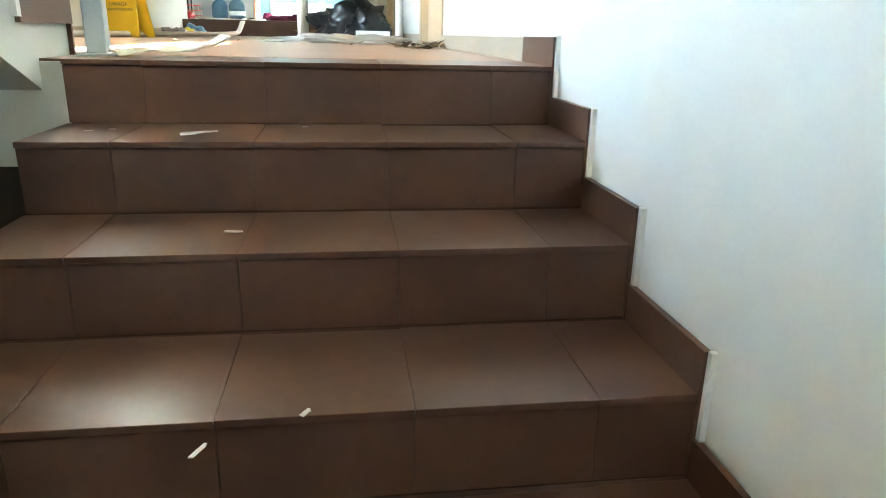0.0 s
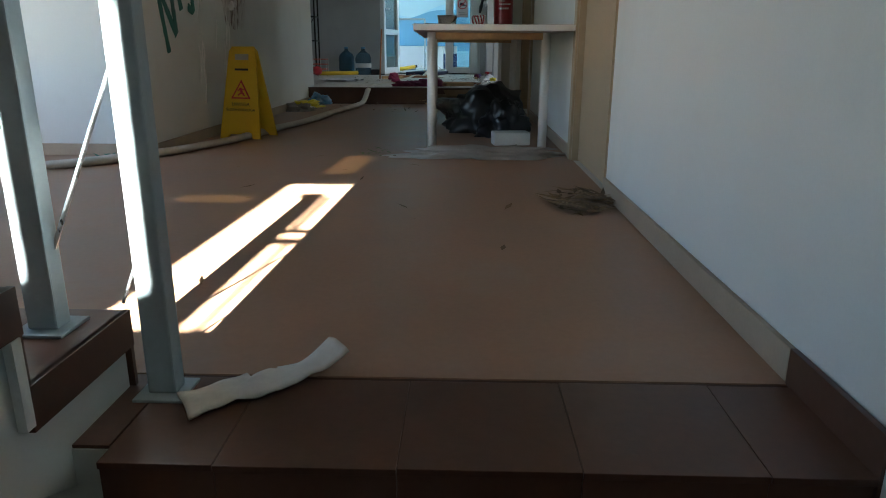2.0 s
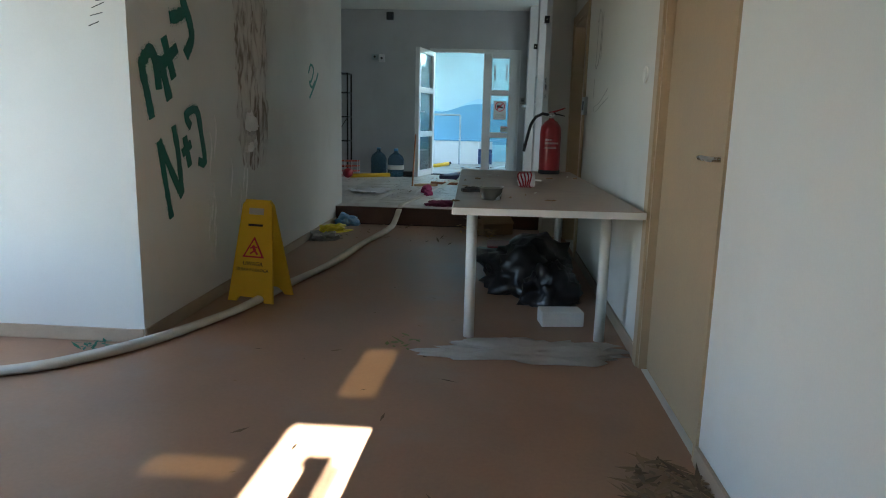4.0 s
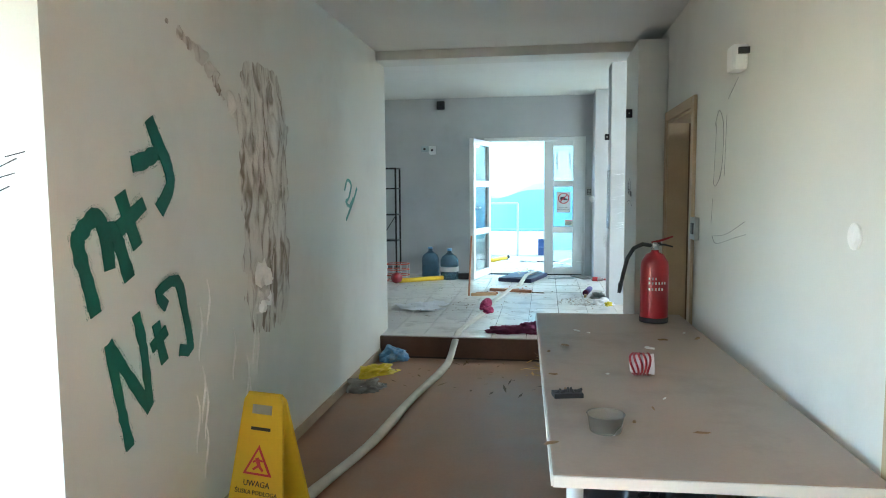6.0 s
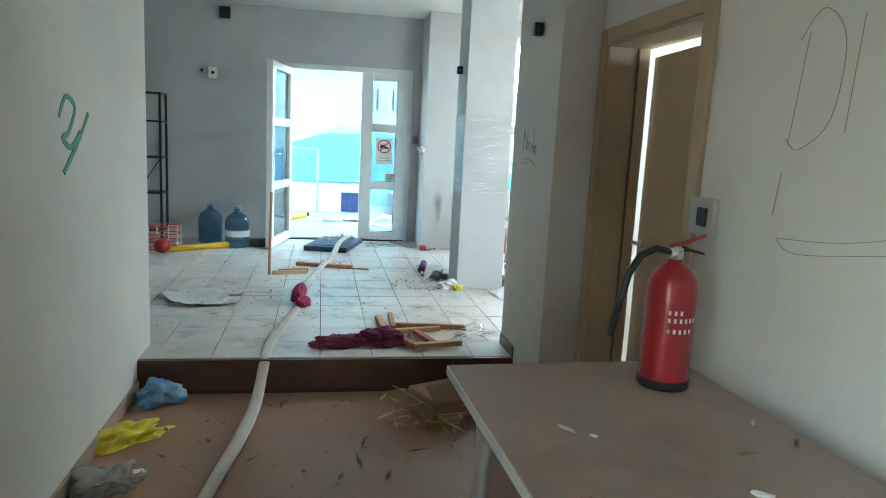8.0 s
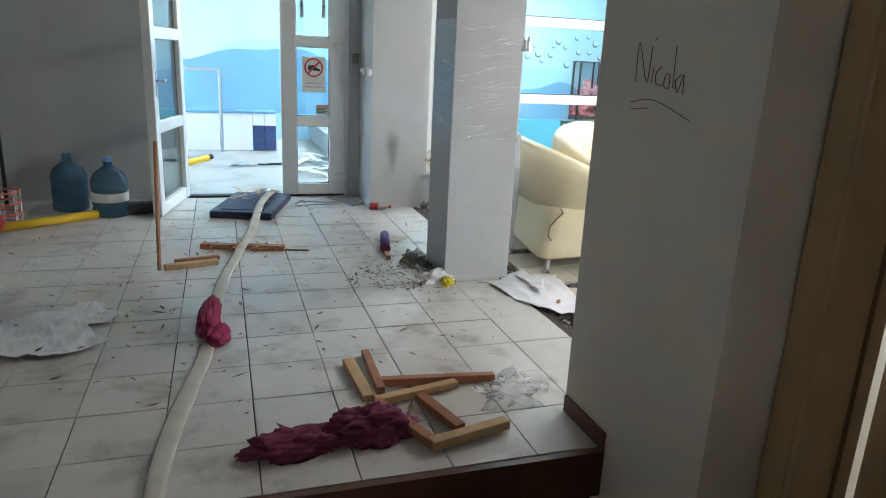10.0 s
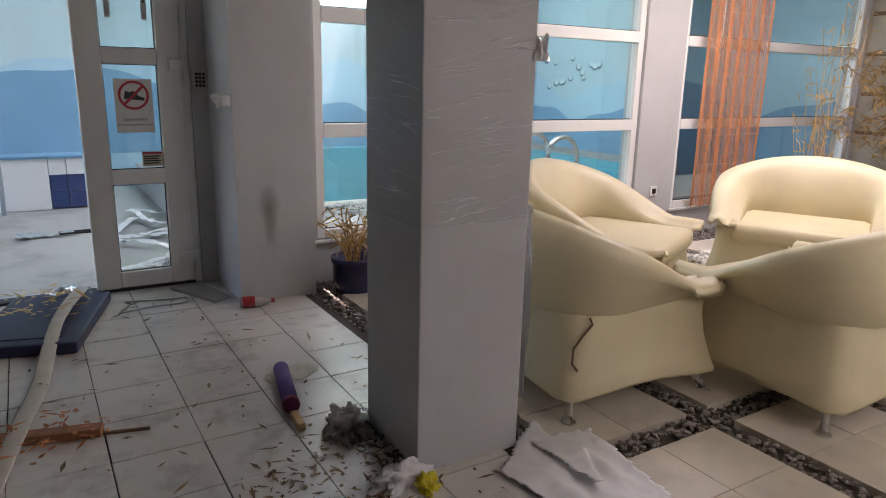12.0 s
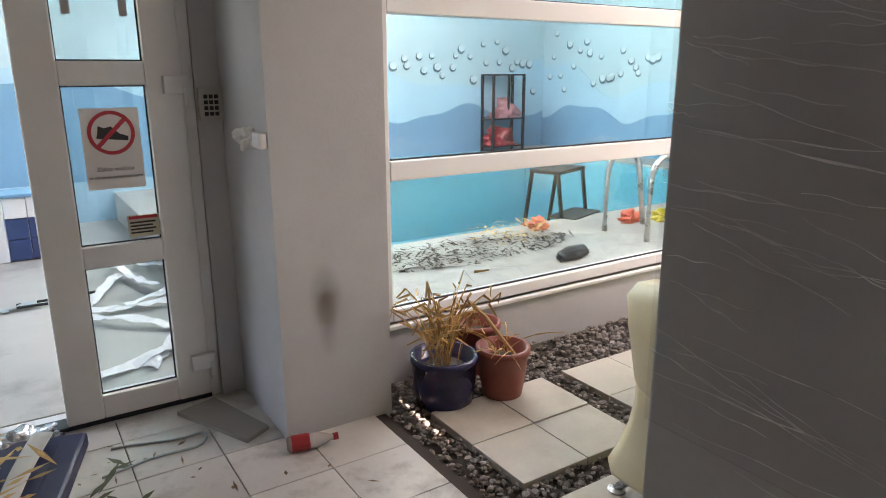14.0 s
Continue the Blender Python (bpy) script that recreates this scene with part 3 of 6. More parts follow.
def rail_post(x, y, z0, z1):
    ob = thing("handrail_post", (x, y, z0), 0, "grey painted steel handrail post", "post", "posts of the stair railing")
    part("tube", box(-0.026, 0.026, -0.02, 0.02, 0.006, z1 - z0, 0.004), M["galv"], ob)
    part("foot_plate", box(-0.045, 0.045, -0.045, 0.045, 0, 0.006, 0.002), M["galv"], ob)
    return ob


rail_post(-0.54, 2.10, HZ, HZ + 1.45)
rail_post(-0.70, 2.04, HZ + RISE, HZ + RISE + 1.05)
wire = thing("railing_rod", (-0.54, 2.10, HZ), 0, "thin steel rod between the railing posts", "rod")
part("rod", tube([(-0.02, 0.0, 0.60), (-0.155, -0.06, 0.24)], 0.004), M["steel"], wire)
part("rod", tube([(-0.02, 0.0, 0.27), (-0.05, -0.02, 0.18)], 0.003), M["steel"], wire)

rag = thing("rag", (-0.36, 2.12, HZ + 0.001), 35, "long dirty white rag on the top step", "rag")
part("cloth", sheet(0.30, 0.085, 26, 8, 0.03, 4.0, 0.004, lambda u, v: not (0.45 < u < 0.6 and v > 0.85), 0.25), M["rag"], rag, smooth=True)
for i, (x, y, k, w, d, a) in enumerate([(-0.22, 1.68, 1, 0.10, 0.035, 12), (-0.12, 1.42, 2, 0.045, 0.02, -8), (-0.46, 1.72, 1, 0.03, 0.012, 40), (0.0, 1.80, 1, 0.02, 0.01, 5), (-0.10, 0.92, 3, 0.05, 0.012, 70), (0.03, 1.0, 3, 0.03, 0.012, 60), (-0.42, 1.75, 1, 0.02, 0.015, 0)]):
    p = thing("paper_scrap", (x, y, HZ - RISE * k + 0.002), a, "torn scrap of dirty white paper on a stair tread", "paper", "paper scraps on the stairs")
    part("scrap", sheet(w, d, 8, 5, 0.008, i * 3.3, 0.0015, lambda u, v: (u - 0.5) ** 2 + (v - 0.5) ** 2 * 1.4 < 0.24 + 0.07 * math.sin(9 * u + 7 * v)), M["paper"], p)

# ---- stairwell and side windows ----
win = thing("window_stair", (0, 0, 0), 0, "narrow stairwell window with white bars", "window")
win["kind"] = "structure"
for x0, x1, y0, y1 in [(-0.715, -0.64, 2.2, 3.88), (-0.70, -0.60, 3.80, 3.885), (-0.60, -0.572, 3.28, 3.82), (-0.63, -0.45, 3.235, 3.275), (-0.65, -0.45, 3.10, 3.155), (-0.607, -0.587, 2.2, 3.10)]:
    # each bar is set where its shadow falls on the floor along the sun's way
    part("bar", box(x0 - 0.03 * (y0 + 2.1), x1 - 0.03 * (y0 + 2.1), -2.12, -2.09, HZ + (y0 + 2.1) * 0.67, HZ + (y1 + 2.1) * 0.67), M["pvc"], win)
# added unseen panes, tinted dark so the sun leaves faint amber streaks
for x0, x1, z0, z1 in [(-1.37, -1.06, 5.34, 5.56), (-0.90, -0.74, 5.80, 6.33)]:
    part("sun_streak_pane", box(x0, x1, -2.10, -2.095, z0, z1), glass("amber_tint_glass", (0.17, 0.155, 0.115), 0.3), win, "added amber pane dimming the sun to a faint floor streak")
# added unseen window front: no opening lies behind this blind
win = thing("window_stair_blind", (0, 0, 0), 0, "added white blind and frame on the solid stairwell wall, out of view", "window")
win["kind"] = "structure"
part("blind", box(-3.12, -1.42, -1.99, -1.985, 4.42, 5.85), M["sign_white"], win)
for x0, x1, z0, z1 in [(-3.2, -3.13, 4.35, 5.92), (-1.41, -1.375, 4.35, 5.92), (-3.13, -1.41, 4.35, 4.41), (-3.13, -1.41, 5.86, 5.92)]:
    part("frame", box(x0, x1, -1.998, -1.95, z0, z1, 0.004), M["pvc"], win)
win = thing("window_hall", (0, 0, 0), 0, "white framed hall window", "window")
win["kind"] = "structure"
for y0, y1, z0, z1 in [(2.4, 2.46, 2.0, 3.9), (4.34, 4.4, 2.0, 3.9), (2.46, 4.34, 2.0, 2.06), (2.46, 4.34, 3.84, 3.9), (3.37, 3.43, 2.06, 3.84)]:
    part("frame", box(-3.54, -3.46, y0, y1, z0, z1, 0.004), M["pvc"], win)

# ---- hall: skirtings, doors ----
for n, x0, x1, y0, y1 in [("baseboard_east", 0.620, 0.634, 2.18, 3.973), ("baseboard_east_far", 0.620, 0.634, 4.99, 7.5), ("baseboard_west", -1.799, -1.786, 4.92, 9.04)]:
    tagged(link(box(x0, x1, y0, y1, HZ, HZ + 0.07, 0.003), n, M["skirting"]), "beige tiled skirting along the hall floor", "baseboard", kind="structure")
tagged(link(box(-3.3, -1.8, 4.906, 4.919, HZ, HZ + 0.07, 0.003), "baseboard_return", M["skirting"]), "beige tiled skirting", "baseboard", kind="structure")


def doorway(n, y0, y1, z1, closed, label):
    d = thing("door_%d" % n, (0, 0, 0), 0, label, "door")
    d["kind"] = "structure"
    for name, bm in [("lining", box(0.625, 0.845, y0, y0 + 0.03, HZ, z1)), ("lining", box(0.625, 0.845, y1 - 0.03, y1, HZ, z1)), ("lining", box(0.625, 0.845, y0 + 0.03, y1 - 0.03, z1 - 0.03, z1)),
                     ("casing", box(0.612, 0.634, y1 - 0.012, y1 + 0.07, HZ, z1 + 0.06, 0.006)), ("casing", box(0.612, 0.634, y0 + 0.013, y1 - 0.013, z1 - 0.012, z1 + 0.06, 0.006))]:
        part(name, bm, M["beige"], d)
    if not closed:
        part("casing", box(0.612, 0.634, y0 - 0.07, y0 + 0.012, HZ, z1 + 0.06, 0.006), M["beige"], d)
    for yy in (y0 + 0.031, y1 - 0.039):
        part("seal", box(0.702 if closed else 0.775, 0.712 if closed else 0.785, yy, yy + 0.008, HZ, z1 - 0.03), M["beige_dark"], d, "brown rubber door seal")
    leaf = thing("leaf", (0.80, y0 + 0.035, HZ + 0.005), 0)
    leaf.parent = d
    leaf.matrix_basis = pose(0.66 if closed else 0.80, y0 + 0.035, HZ + 0.006, 0, 0, 0 if closed else -4.5)
    w = y1 - y0 - 0.07
    me = part("panel", box(0, 0.04, 0, w, 0, z1 - HZ - (0.045 if closed else 0.075), 0.003), M["beige"], leaf)
    g, e = (0.06, 0.18) if closed else (w - 0.06, w - 0.18)
    part("handle", tube([(-0.005, g, 1.02), (-0.05, g, 1.02), (-0.05, e, 1.02)], 0.009), M["steel"], leaf, "steel lever handle")
    for zz in (0.3, 1.75):
        part("hinge", tube([(0.0, 0.0, zz), (0.0, 0.0, zz + 0.09)], 0.008), M["steel"], leaf)
    return d


doorway(1, 3.975, 4.92, 3.62, True, "closed beige door in a beige lining")
doorway(2, 7.58, 8.5, 3.56, False, "beige door standing ajar in a beige lining")
slab("wall_side_room_end", 2.3, 2.4, 3.4, 9.0, 1.3, 4.4, M["wall"], "pale wall of the room behind the ajar door", "wall")
slab("wall_side_room_a", 0.84, 2.3, 7.0, 7.1, 1.3, 4.4, M["wall"], "pale side wall of the room behind the ajar door", "wall")
slab("floor_side_room", 0.636, 2.3, 3.8, 8.8, HZ - 0.1, HZ - 0.002, M["hall_floor"], "brown floor of the side rooms", "floor")
slab("ceiling_side_room", 0.836, 2.3, 3.4, 8.8, 4.3, 4.4, M["ceiling"], "white ceiling of the side rooms", "ceiling")

# ---- hall: graffiti and broken plaster ----
WX = -1.8


def graffiti(lines, width, material, label, axis="x", at=WX, out=0.003):
    g = thing("graffiti", (0, 0, 0), 0, label, "graffiti")
    for i, ln in enumerate(lines):
        part("stroke", stroke(ln, width, axis, at, out + 0.0005 * i * (1 if out > 0.002 else 0)), material, g)
    return g


def curve(pts, n=5):
    """Catmull-Rom through the points."""
    p = [Vector(q) for q in pts]
    p = [p[0]] + p + [p[-1]]
    out = []
    for i in range(1, len(p) - 2):
        for k in range(n):
            t = k / n
            a, b, c, d = p[i - 1], p[i], p[i + 1], p[i + 2]
            out.append(0.5 * ((2 * b) + (c - a) * t + (2 * a - 5 * b + 4 * c - d) * t * t + (3 * b - a - 3 * c + d) * t ** 3))
    out.append(p[-2])
    return [tuple(q) for q in out]


for lines, wide, words in (([curve([(5.110, 2.625), (5.076, 2.742), (5.039, 2.861), (5.059, 2.909), (5.140, 2.957), (5.182, 2.870), (5.196, 2.769)]),
          curve([(5.182, 2.870), (5.221, 2.910), (5.261, 2.835), (5.306, 2.722)]),
          [(5.272, 3.036), (5.313, 2.942), (5.365, 2.835)],
          [(5.253, 2.906), (5.417, 2.997)],
          curve([(5.472, 3.319), (5.516, 3.245), (5.584, 3.152), (5.601, 3.062), (5.517, 2.967)]),
          curve([(5.351, 3.141), (5.430, 3.159), (5.517, 3.194)])], 0.062, "green sprayed letters M plus J on the plaster wall"),
                           ([curve([(5.263, 2.102), (5.231, 2.228), (5.201, 2.358), (5.167, 2.511)]),
          curve([(5.167, 2.511), (5.267, 2.377), (5.397, 2.205)]),
          curve([(5.398, 2.220), (5.382, 2.369), (5.368, 2.468), (5.333, 2.587)]),
          [(5.460, 2.528), (5.483, 2.445), (5.511, 2.362)],
          [(5.423, 2.436), (5.533, 2.487)],
          curve([(5.540, 2.582), (5.486, 2.644), (5.624, 2.674), (5.675, 2.538), (5.709, 2.376), (5.624, 2.385)], 3)], 0.047, "green sprayed letters N plus J on the plaster wall")):
    sprayed = graffiti(lines, wide, M["green_spray"], words)
    for i, ln in enumerate(lines):
        part("overspray", stroke(ln, wide * 1.45, "x", WX, 0.0012 + 0.0001 * i), M["overspray"], sprayed, "thin speckled overspray")
graffiti([curve([(8.02, 3.04), (8.10, 3.12), (8.20, 3.08), (8.12, 2.98), (8.05, 2.96), (8.14, 2.92), (8.25, 2.98)]), curve([(8.36, 3.06), (8.25, 2.96), (8.05, 2.82)])], 0.022, surface("faded_green_spray", (0.12, 0.33, 0.28), 0.7), "small faded green spray scribble on the wall")
graffiti([curve([(9.14, 2.99), (9.14, 3.11), (9.08, 2.99), (9.07, 3.10)]), [(9.055, 2.99), (9.05, 3.04)], curve([(9.01, 3.04), (9.035, 3.02), (9.03, 2.99), (9.00, 2.985)]), curve([(8.985, 3.02), (8.99, 2.985), (8.965, 2.98), (8.965, 3.015), (8.985, 3.02)]), [(8.95, 3.10), (8.945, 2.98)], curve([(8.91, 3.02), (8.935, 3.0), (8.92, 2.97), (8.90, 3.02), (8.895, 2.965)]),
          curve([(9.16, 2.925), (9.03, 2.94), (8.85, 2.895)]), curve([(9.15, 2.905), (9.05, 2.915)]), [(9.06, 3.115), (9.045, 3.125)]], 0.0021, M["pen"], "handwritten black pen name with an underline", "x", 0.4085, 0.0015)
graffiti([curve([(7.05, 3.38), (6.96, 3.46), (6.86, 3.36), (6.88, 3.14), (7.0, 3.05), (7.06, 3.08)]), [(7.01, 3.40), (7.05, 3.06)], [(6.80, 3.42), (6.82, 3.10)], [(6.78, 3.50), (6.60, 3.58)], curve([(7.05, 2.77), (6.75, 2.80), (6.42, 2.88)]), curve([(7.05, 2.77), (6.95, 2.735), (6.6, 2.79), (6.40, 2.82)]), [(7.06, 2.98), (7.08, 2.84)]], 0.0022, surface("pencil", (0.30, 0.29, 0.27), 0.7), "large thin pencilled letters on the plaster wall", "x", 0.633, 0.0015)

scar = thing("broken_plaster_chase", (0, 0, 0), 0, "torn open plaster chase with brown streaked layers", "plaster damage")
random.seed(11)
def scar_depth(y, z):
    """How far the torn layers stand out of the wall: a leaning chase of ridges, a branch to its upper end, loose edges."""
    wob = 0.03 * noise.noise(Vector((0.0, z * 3.1, 4.0)))
    mid = 6.561 + -0.014 * (z - 3.012) + wob
    half = 0.34 + 0.08 * noise.noise(Vector((7.0, z * 4.0, 0.0))) + 0.05 * noise.noise(Vector((y * 6.0, z * 11.0, 8.0)))
    trunk = max(0.0, 1 - (abs(y - mid) / half) ** 2) * min(1.0, max(0.0, (z - 2.199) / 0.45)) * min(1.0, max(0.0, (3.765 - z) / 0.35))
    by = (y - 5.598) / (6.289 - 5.598)
    branch = 0.0
    if 0 < by < 1:
        bz = 3.724 + (3.382 - 3.724) * by ** 1.5
        branch = max(0.0, 1 - (abs(z - bz) / (0.022 + 0.05 * by)) ** 2) * min(1.0, 6 * by) * max(0.0, 0.55 + 1.6 * noise.noise(Vector((y * 14, z * 14, 6.0))))
    m = max(trunk, 0.8 * branch)
    if m <= 0.0:
        return -0.004
    w = y + 0.05 * noise.noise(Vector((y * 3, z * 2.2, 1.0))) + 0.02 * noise.noise(Vector((y * 9, z * 6, 5.0)))
    ridge = 1 - 2 * abs(noise.noise(Vector((w * 13.0, z * 1.0, 2.0))))
    fine = 1 - 2 * abs(noise.noise(Vector((w * 42.0, z * 3.0, 9.0))))
    chip = noise.noise(Vector((y * 30, z * 22, 3.0)))
    return -0.004 + min(1.0, 2.5 * m) * (0.006 + 0.036 * max(0.0, ridge) ** 1.5 * m + 0.009 * fine * m + 0.006 * chip)


def torn_plaster(y0, y1, z0, z1, step):
    bm = bmesh.new()
    ny, nz = int((y1 - y0) / step), int((z1 - z0) / (1.6 * step))
    rows = []
    for i in range(ny + 1):
        row = []
        for j in range(nz + 1):
            y, z = y0 + (y1 - y0) * i / ny, z0 + (z1 - z0) * j / nz
            row.append(bm.verts.new((WX + scar_depth(y, z), y, z)))
        rows.append(row)
    for i in range(ny):
        for j in range(nz):
            q = (rows[i][j], rows[i + 1][j], rows[i + 1][j + 1], rows[i][j + 1])
            if max(v.co.x for v in q) > WX - 0.003:
                bm.faces.new(q)
    bmesh.ops.delete(bm, geom=[v for v in bm.verts if not v.link_faces], context="VERTS")
    return bm


def streaked(name, light, dark):
    """Torn plaster: dark earthy streaks that run down between pale layers."""
    m, nt, b = _base(name)
    n, l = nt.nodes, nt.links
    geo, mp, nz, rp, fn, bp = n.new("ShaderNodeNewGeometry"), n.new("ShaderNodeMapping"), n.new("ShaderNodeTexNoise"), n.new("ShaderNodeValToRGB"), n.new("ShaderNodeTexNoise"), n.new("ShaderNodeBump")
    mp.inputs["Scale"].default_value = (6, 17, 3.4)
    nz.inputs["Scale"].default_value, nz.inputs["Detail"].default_value, nz.inputs["Distortion"].default_value = 1.3, 7, 0.8
    fn.inputs["Scale"].default_value, fn.inputs["Detail"].default_value = 110, 4
    rp.color_ramp.elements[0].position, rp.color_ramp.elements[1].position = 0.34, 0.53
    rp.color_ramp.elements[0].color, rp.color_ramp.elements[1].color = (*dark, 1), (*light, 1)
    bp.inputs["Strength"].default_value, bp.inputs["Distance"].default_value = 0.6, 0.005
    b.inputs["Roughness"].default_value = 0.95
    l.new(geo.outputs["Position"], mp.inputs["Vector"]), l.new(mp.outputs[0], nz.inputs["Vector"]), l.new(nz.outputs["Fac"], rp.inputs[0]), l.new(rp.outputs[0], b.inputs["Base Color"])
    l.new(geo.outputs["Position"], fn.inputs["Vector"]), l.new(fn.outputs["Fac"], bp.inputs["Height"]), l.new(bp.outputs[0], b.inputs["Normal"])
    return m


part("torn_layer", torn_plaster(5.56, 7.15, 2.15, 3.95, 0.011), streaked("torn_plaster", (0.64, 0.61, 0.56), (0.24, 0.20, 0.16)), scar, "brown streaked torn layers", smooth=True)
for i in range(10):
    part("loose_flake", heap(0.05, rnd(0.05, 0.12), 0.1, i * 2.1, 0.6, 2), M["cut_edge"] if i % 2 else M["plaster_old"], scar).matrix_basis = pose(WX + 0.012, 6.45 + rnd(-0.07, 0.09), 2.48 + rnd(-0.08, 0.09), rnd(-30, 30), 0, rnd(0, 90))
for i in range(12):
    y, z = rnd(5.75, 6.4), rnd(1.95, 2.9)
    part("torn_layer", tube([(WX + 0.003, y + 0.02 * math.sin(k), z - 0.05 * k) for k in range(6)], [0.002, 0.004, 0.006, 0.005, 0.004, 0.002], 5), M["cut_edge"], scar)

graffiti([[(-1.96, 3.12), (-1.90, 3.145)], [(-1.97, 3.085), (-1.91, 3.10)], [(-1.94, 3.15), (-1.87, 3.165)], [(-1.98, 3.04), (-1.93, 3.06)]], 0.004, M["pen"], "small scribbled pen lines on the plaster wall", "y", 4.9185, 0.0014)
tagged(link(box(0.398, 0.409, 9.06, 9.36, LZ, LZ + 0.07, 0.002), "baseboard_pilaster", M["stair_tile"]), "brown tiled skirting at the opening", "baseboard", kind="structure")

# small wall fittings
sw = thing("light_switch", (0.634, 7.45, 2.79), 0, "grey wall switch box beside the door lining", "switch")
part("plate", box(-0.028, 0, -0.075, 0.075, -0.07, 0.07, 0.006), surface("grey_switch", (0.42, 0.42, 0.40), 0.5), sw)
part("rocker", box(-0.034, -0.026, -0.045, 0.02, -0.035, 0.035, 0.003), M["black"], sw, "dark rocker")
lamp = thing("wall_sensor", (0.634, 6.5, 3.66), 0, "small white sensor box on a black bracket", "sensor")
part("housing", box(-0.07, 0, -0.06, 0.06, -0.07, 0.05, 0.015), M["pvc"], lamp)
part("bracket", box(-0.05, 0, -0.085, -0.062, 0.0, 0.03, 0.004), M["black"], lamp)
part("bracket", box(-0.05, 0, 0.062, 0.085, 0.0, 0.03, 0.004), M["black"], lamp)
sp = thing("wall_socket", (0.634, 5.25, 2.89), 0, "broken white socket on the plaster wall", "socket")
part("plate", lathe([(0.04, 0), (0.042, 0.008), (0.03, 0.014), (0.012, 0.01)], 14), M["cut_edge"], sp).matrix_basis = pose(0, 0, 0, 0, -90, 0)

# ---- hall: table and what stands on it ----
TZ = 2.262
table = thing("folding_table", (-0.35, 7.33, HZ), 1.86, "long dirty laminate table with white tubular legs", "table")
part("tabletop", box(0, 0.875, -2.47, 0, TZ - HZ - 0.035, TZ - HZ, 0.005), M["table_top"], table)
part("edge_band", box(-0.006, -0.0005, -2.468, -0.002, TZ - HZ - 0.034, TZ - HZ - 0.002, 0.001), M["table_leg"], table, "pale chipped edge band")
part("edge_band", box(0, 0.875, -2.477, -2.4705, TZ - HZ - 0.034, TZ - HZ - 0.002, 0.001), M["table_leg"], table)
for x, y in [(0.09, -2.07), (0.78, -2.07), (0.09, -0.18), (0.78, -0.18)]:
    part("leg", tube([(x, y, 0.0), (x, y, TZ - HZ - 0.035)], 0.028, 14), M["table_leg"], table, smooth=True)
for y in (-2.07, -0.18):
    part("rail", box(0.09, 0.78, y - 0.015, y + 0.015, TZ - HZ - 0.075, TZ - HZ - 0.036), M["wood_pale"], table)
ext = thing("fire_extinguisher", (0.335, 7.12, TZ), 0, "red fire extinguisher with black hose on the table", "fire extinguisher")
part("cylinder", lathe([(0.074, 0.0), (0.08, 0.012), (0.08, 0.05), (0.08, 0.32), (0.075, 0.355), (0.05, 0.395), (0.022, 0.41), (0.02, 0.425)], 28), M["red"], ext, smooth=True)
part("base_ring", lathe([(0.081, 0.0), (0.083, 0.004), (0.083, 0.028), (0.081, 0.03)], 28), M["black"], ext, smooth=True)
part("valve", lathe([(0.02, 0.42), (0.024, 0.43), (0.024, 0.455), (0.014, 0.465)], 16), M["steel"], ext, smooth=True)
part("lever", box(-0.01, 0.012, -0.015, 0.015, 0.455, 0.466, 0.003, m=pose(0.02, 0, 0)), M["black"], ext)
part("lever", tube([(-0.02, 0, 0.462), (0.03, 0, 0.475), (0.10, 0.0, 0.50)], [0.008, 0.007, 0.005], 8), M["red"], ext, "red squeeze lever")
part("lever", tube([(0.0, 0, 0.452), (0.05, 0, 0.452), (0.10, 0.0, 0.44)], [0.006, 0.006, 0.004], 8), M["black"], ext)
part("hose", tube([(-0.015, 0, 0.445), (-0.07, 0, 0.455), (-0.12, 0, 0.43), (-0.155, 0, 0.37), (-0.175, 0, 0.29), (-0.19, 0, 0.22)], 0.012, 10), M["black"], ext, "black rubber hose", smooth=True)
part("nozzle", tube([(-0.19, 0, 0.225), (-0.20, 0, 0.165)], [0.015, 0.01], 10), M["black"], ext)
label_bm = bmesh.new()
for z, n in [(0.26, 3), (0.235, 6), (0.20, 5)]:
    for k in range(n):
        a = radians(-118 + k * 13)
        box(-0.004, 0.004, -0.0006, 0.0006, -0.007, 0.007, bm=label_bm, m=pose(0.0808 * math.cos(a), 0.0808 * math.sin(a), z, 0, 0, math.degrees(a) + 90))
part("printed_label", label_bm, M["sign_white"], ext, "pale worn print")["kind"] = "stuff"
can = thing("drink_cup", (0.08, 5.97, TZ), 20, "crumpled red and white paper cup", "cup")
part("cup", lathe([(0.03, 0), (0.036, 0.004), (0.043, 0.09), (0.044, 0.096), (0.040, 0.095), (0.033, 0.01)], 20), M["sign_white"], can, smooth=True)
for k in range(5):
    part("stripe", tube([(0.0445 * math.cos(radians(a)), 0.0445 * math.sin(radians(a)), 0.012 + 0.0165 * k + 0.008 * math.sin(radians(a * 2 + 40 * k))) for a in range(0, 372, 12)], 0.0048, 5), M["red"], can, "red wavy stripe")
can.matrix_basis = pose(0.06, 5.93, TZ + 0.043, 86, 0, 78)
pk = thing("ashtray_box", (-0.21, 5.58, TZ), 12, "open black box full of small stubs", "box")
part("tray", box(-0.055, 0.055, -0.03, 0.03, 0, 0.018, 0.003), M["black"], pk)
for i in range(12):
    part("stub", tube([(-0.045 + 0.008 * i, rnd(-0.02, 0.02), 0.016), (-0.04 + 0.008 * i + rnd(-0.01, 0.01), rnd(-0.022, 0.022), 0.026)], 0.005, 6), M["black"], pk)
tub = thing("plastic_tub", (-0.1, 5.22, TZ), 0, "clear plastic food tub on the table", "tub")
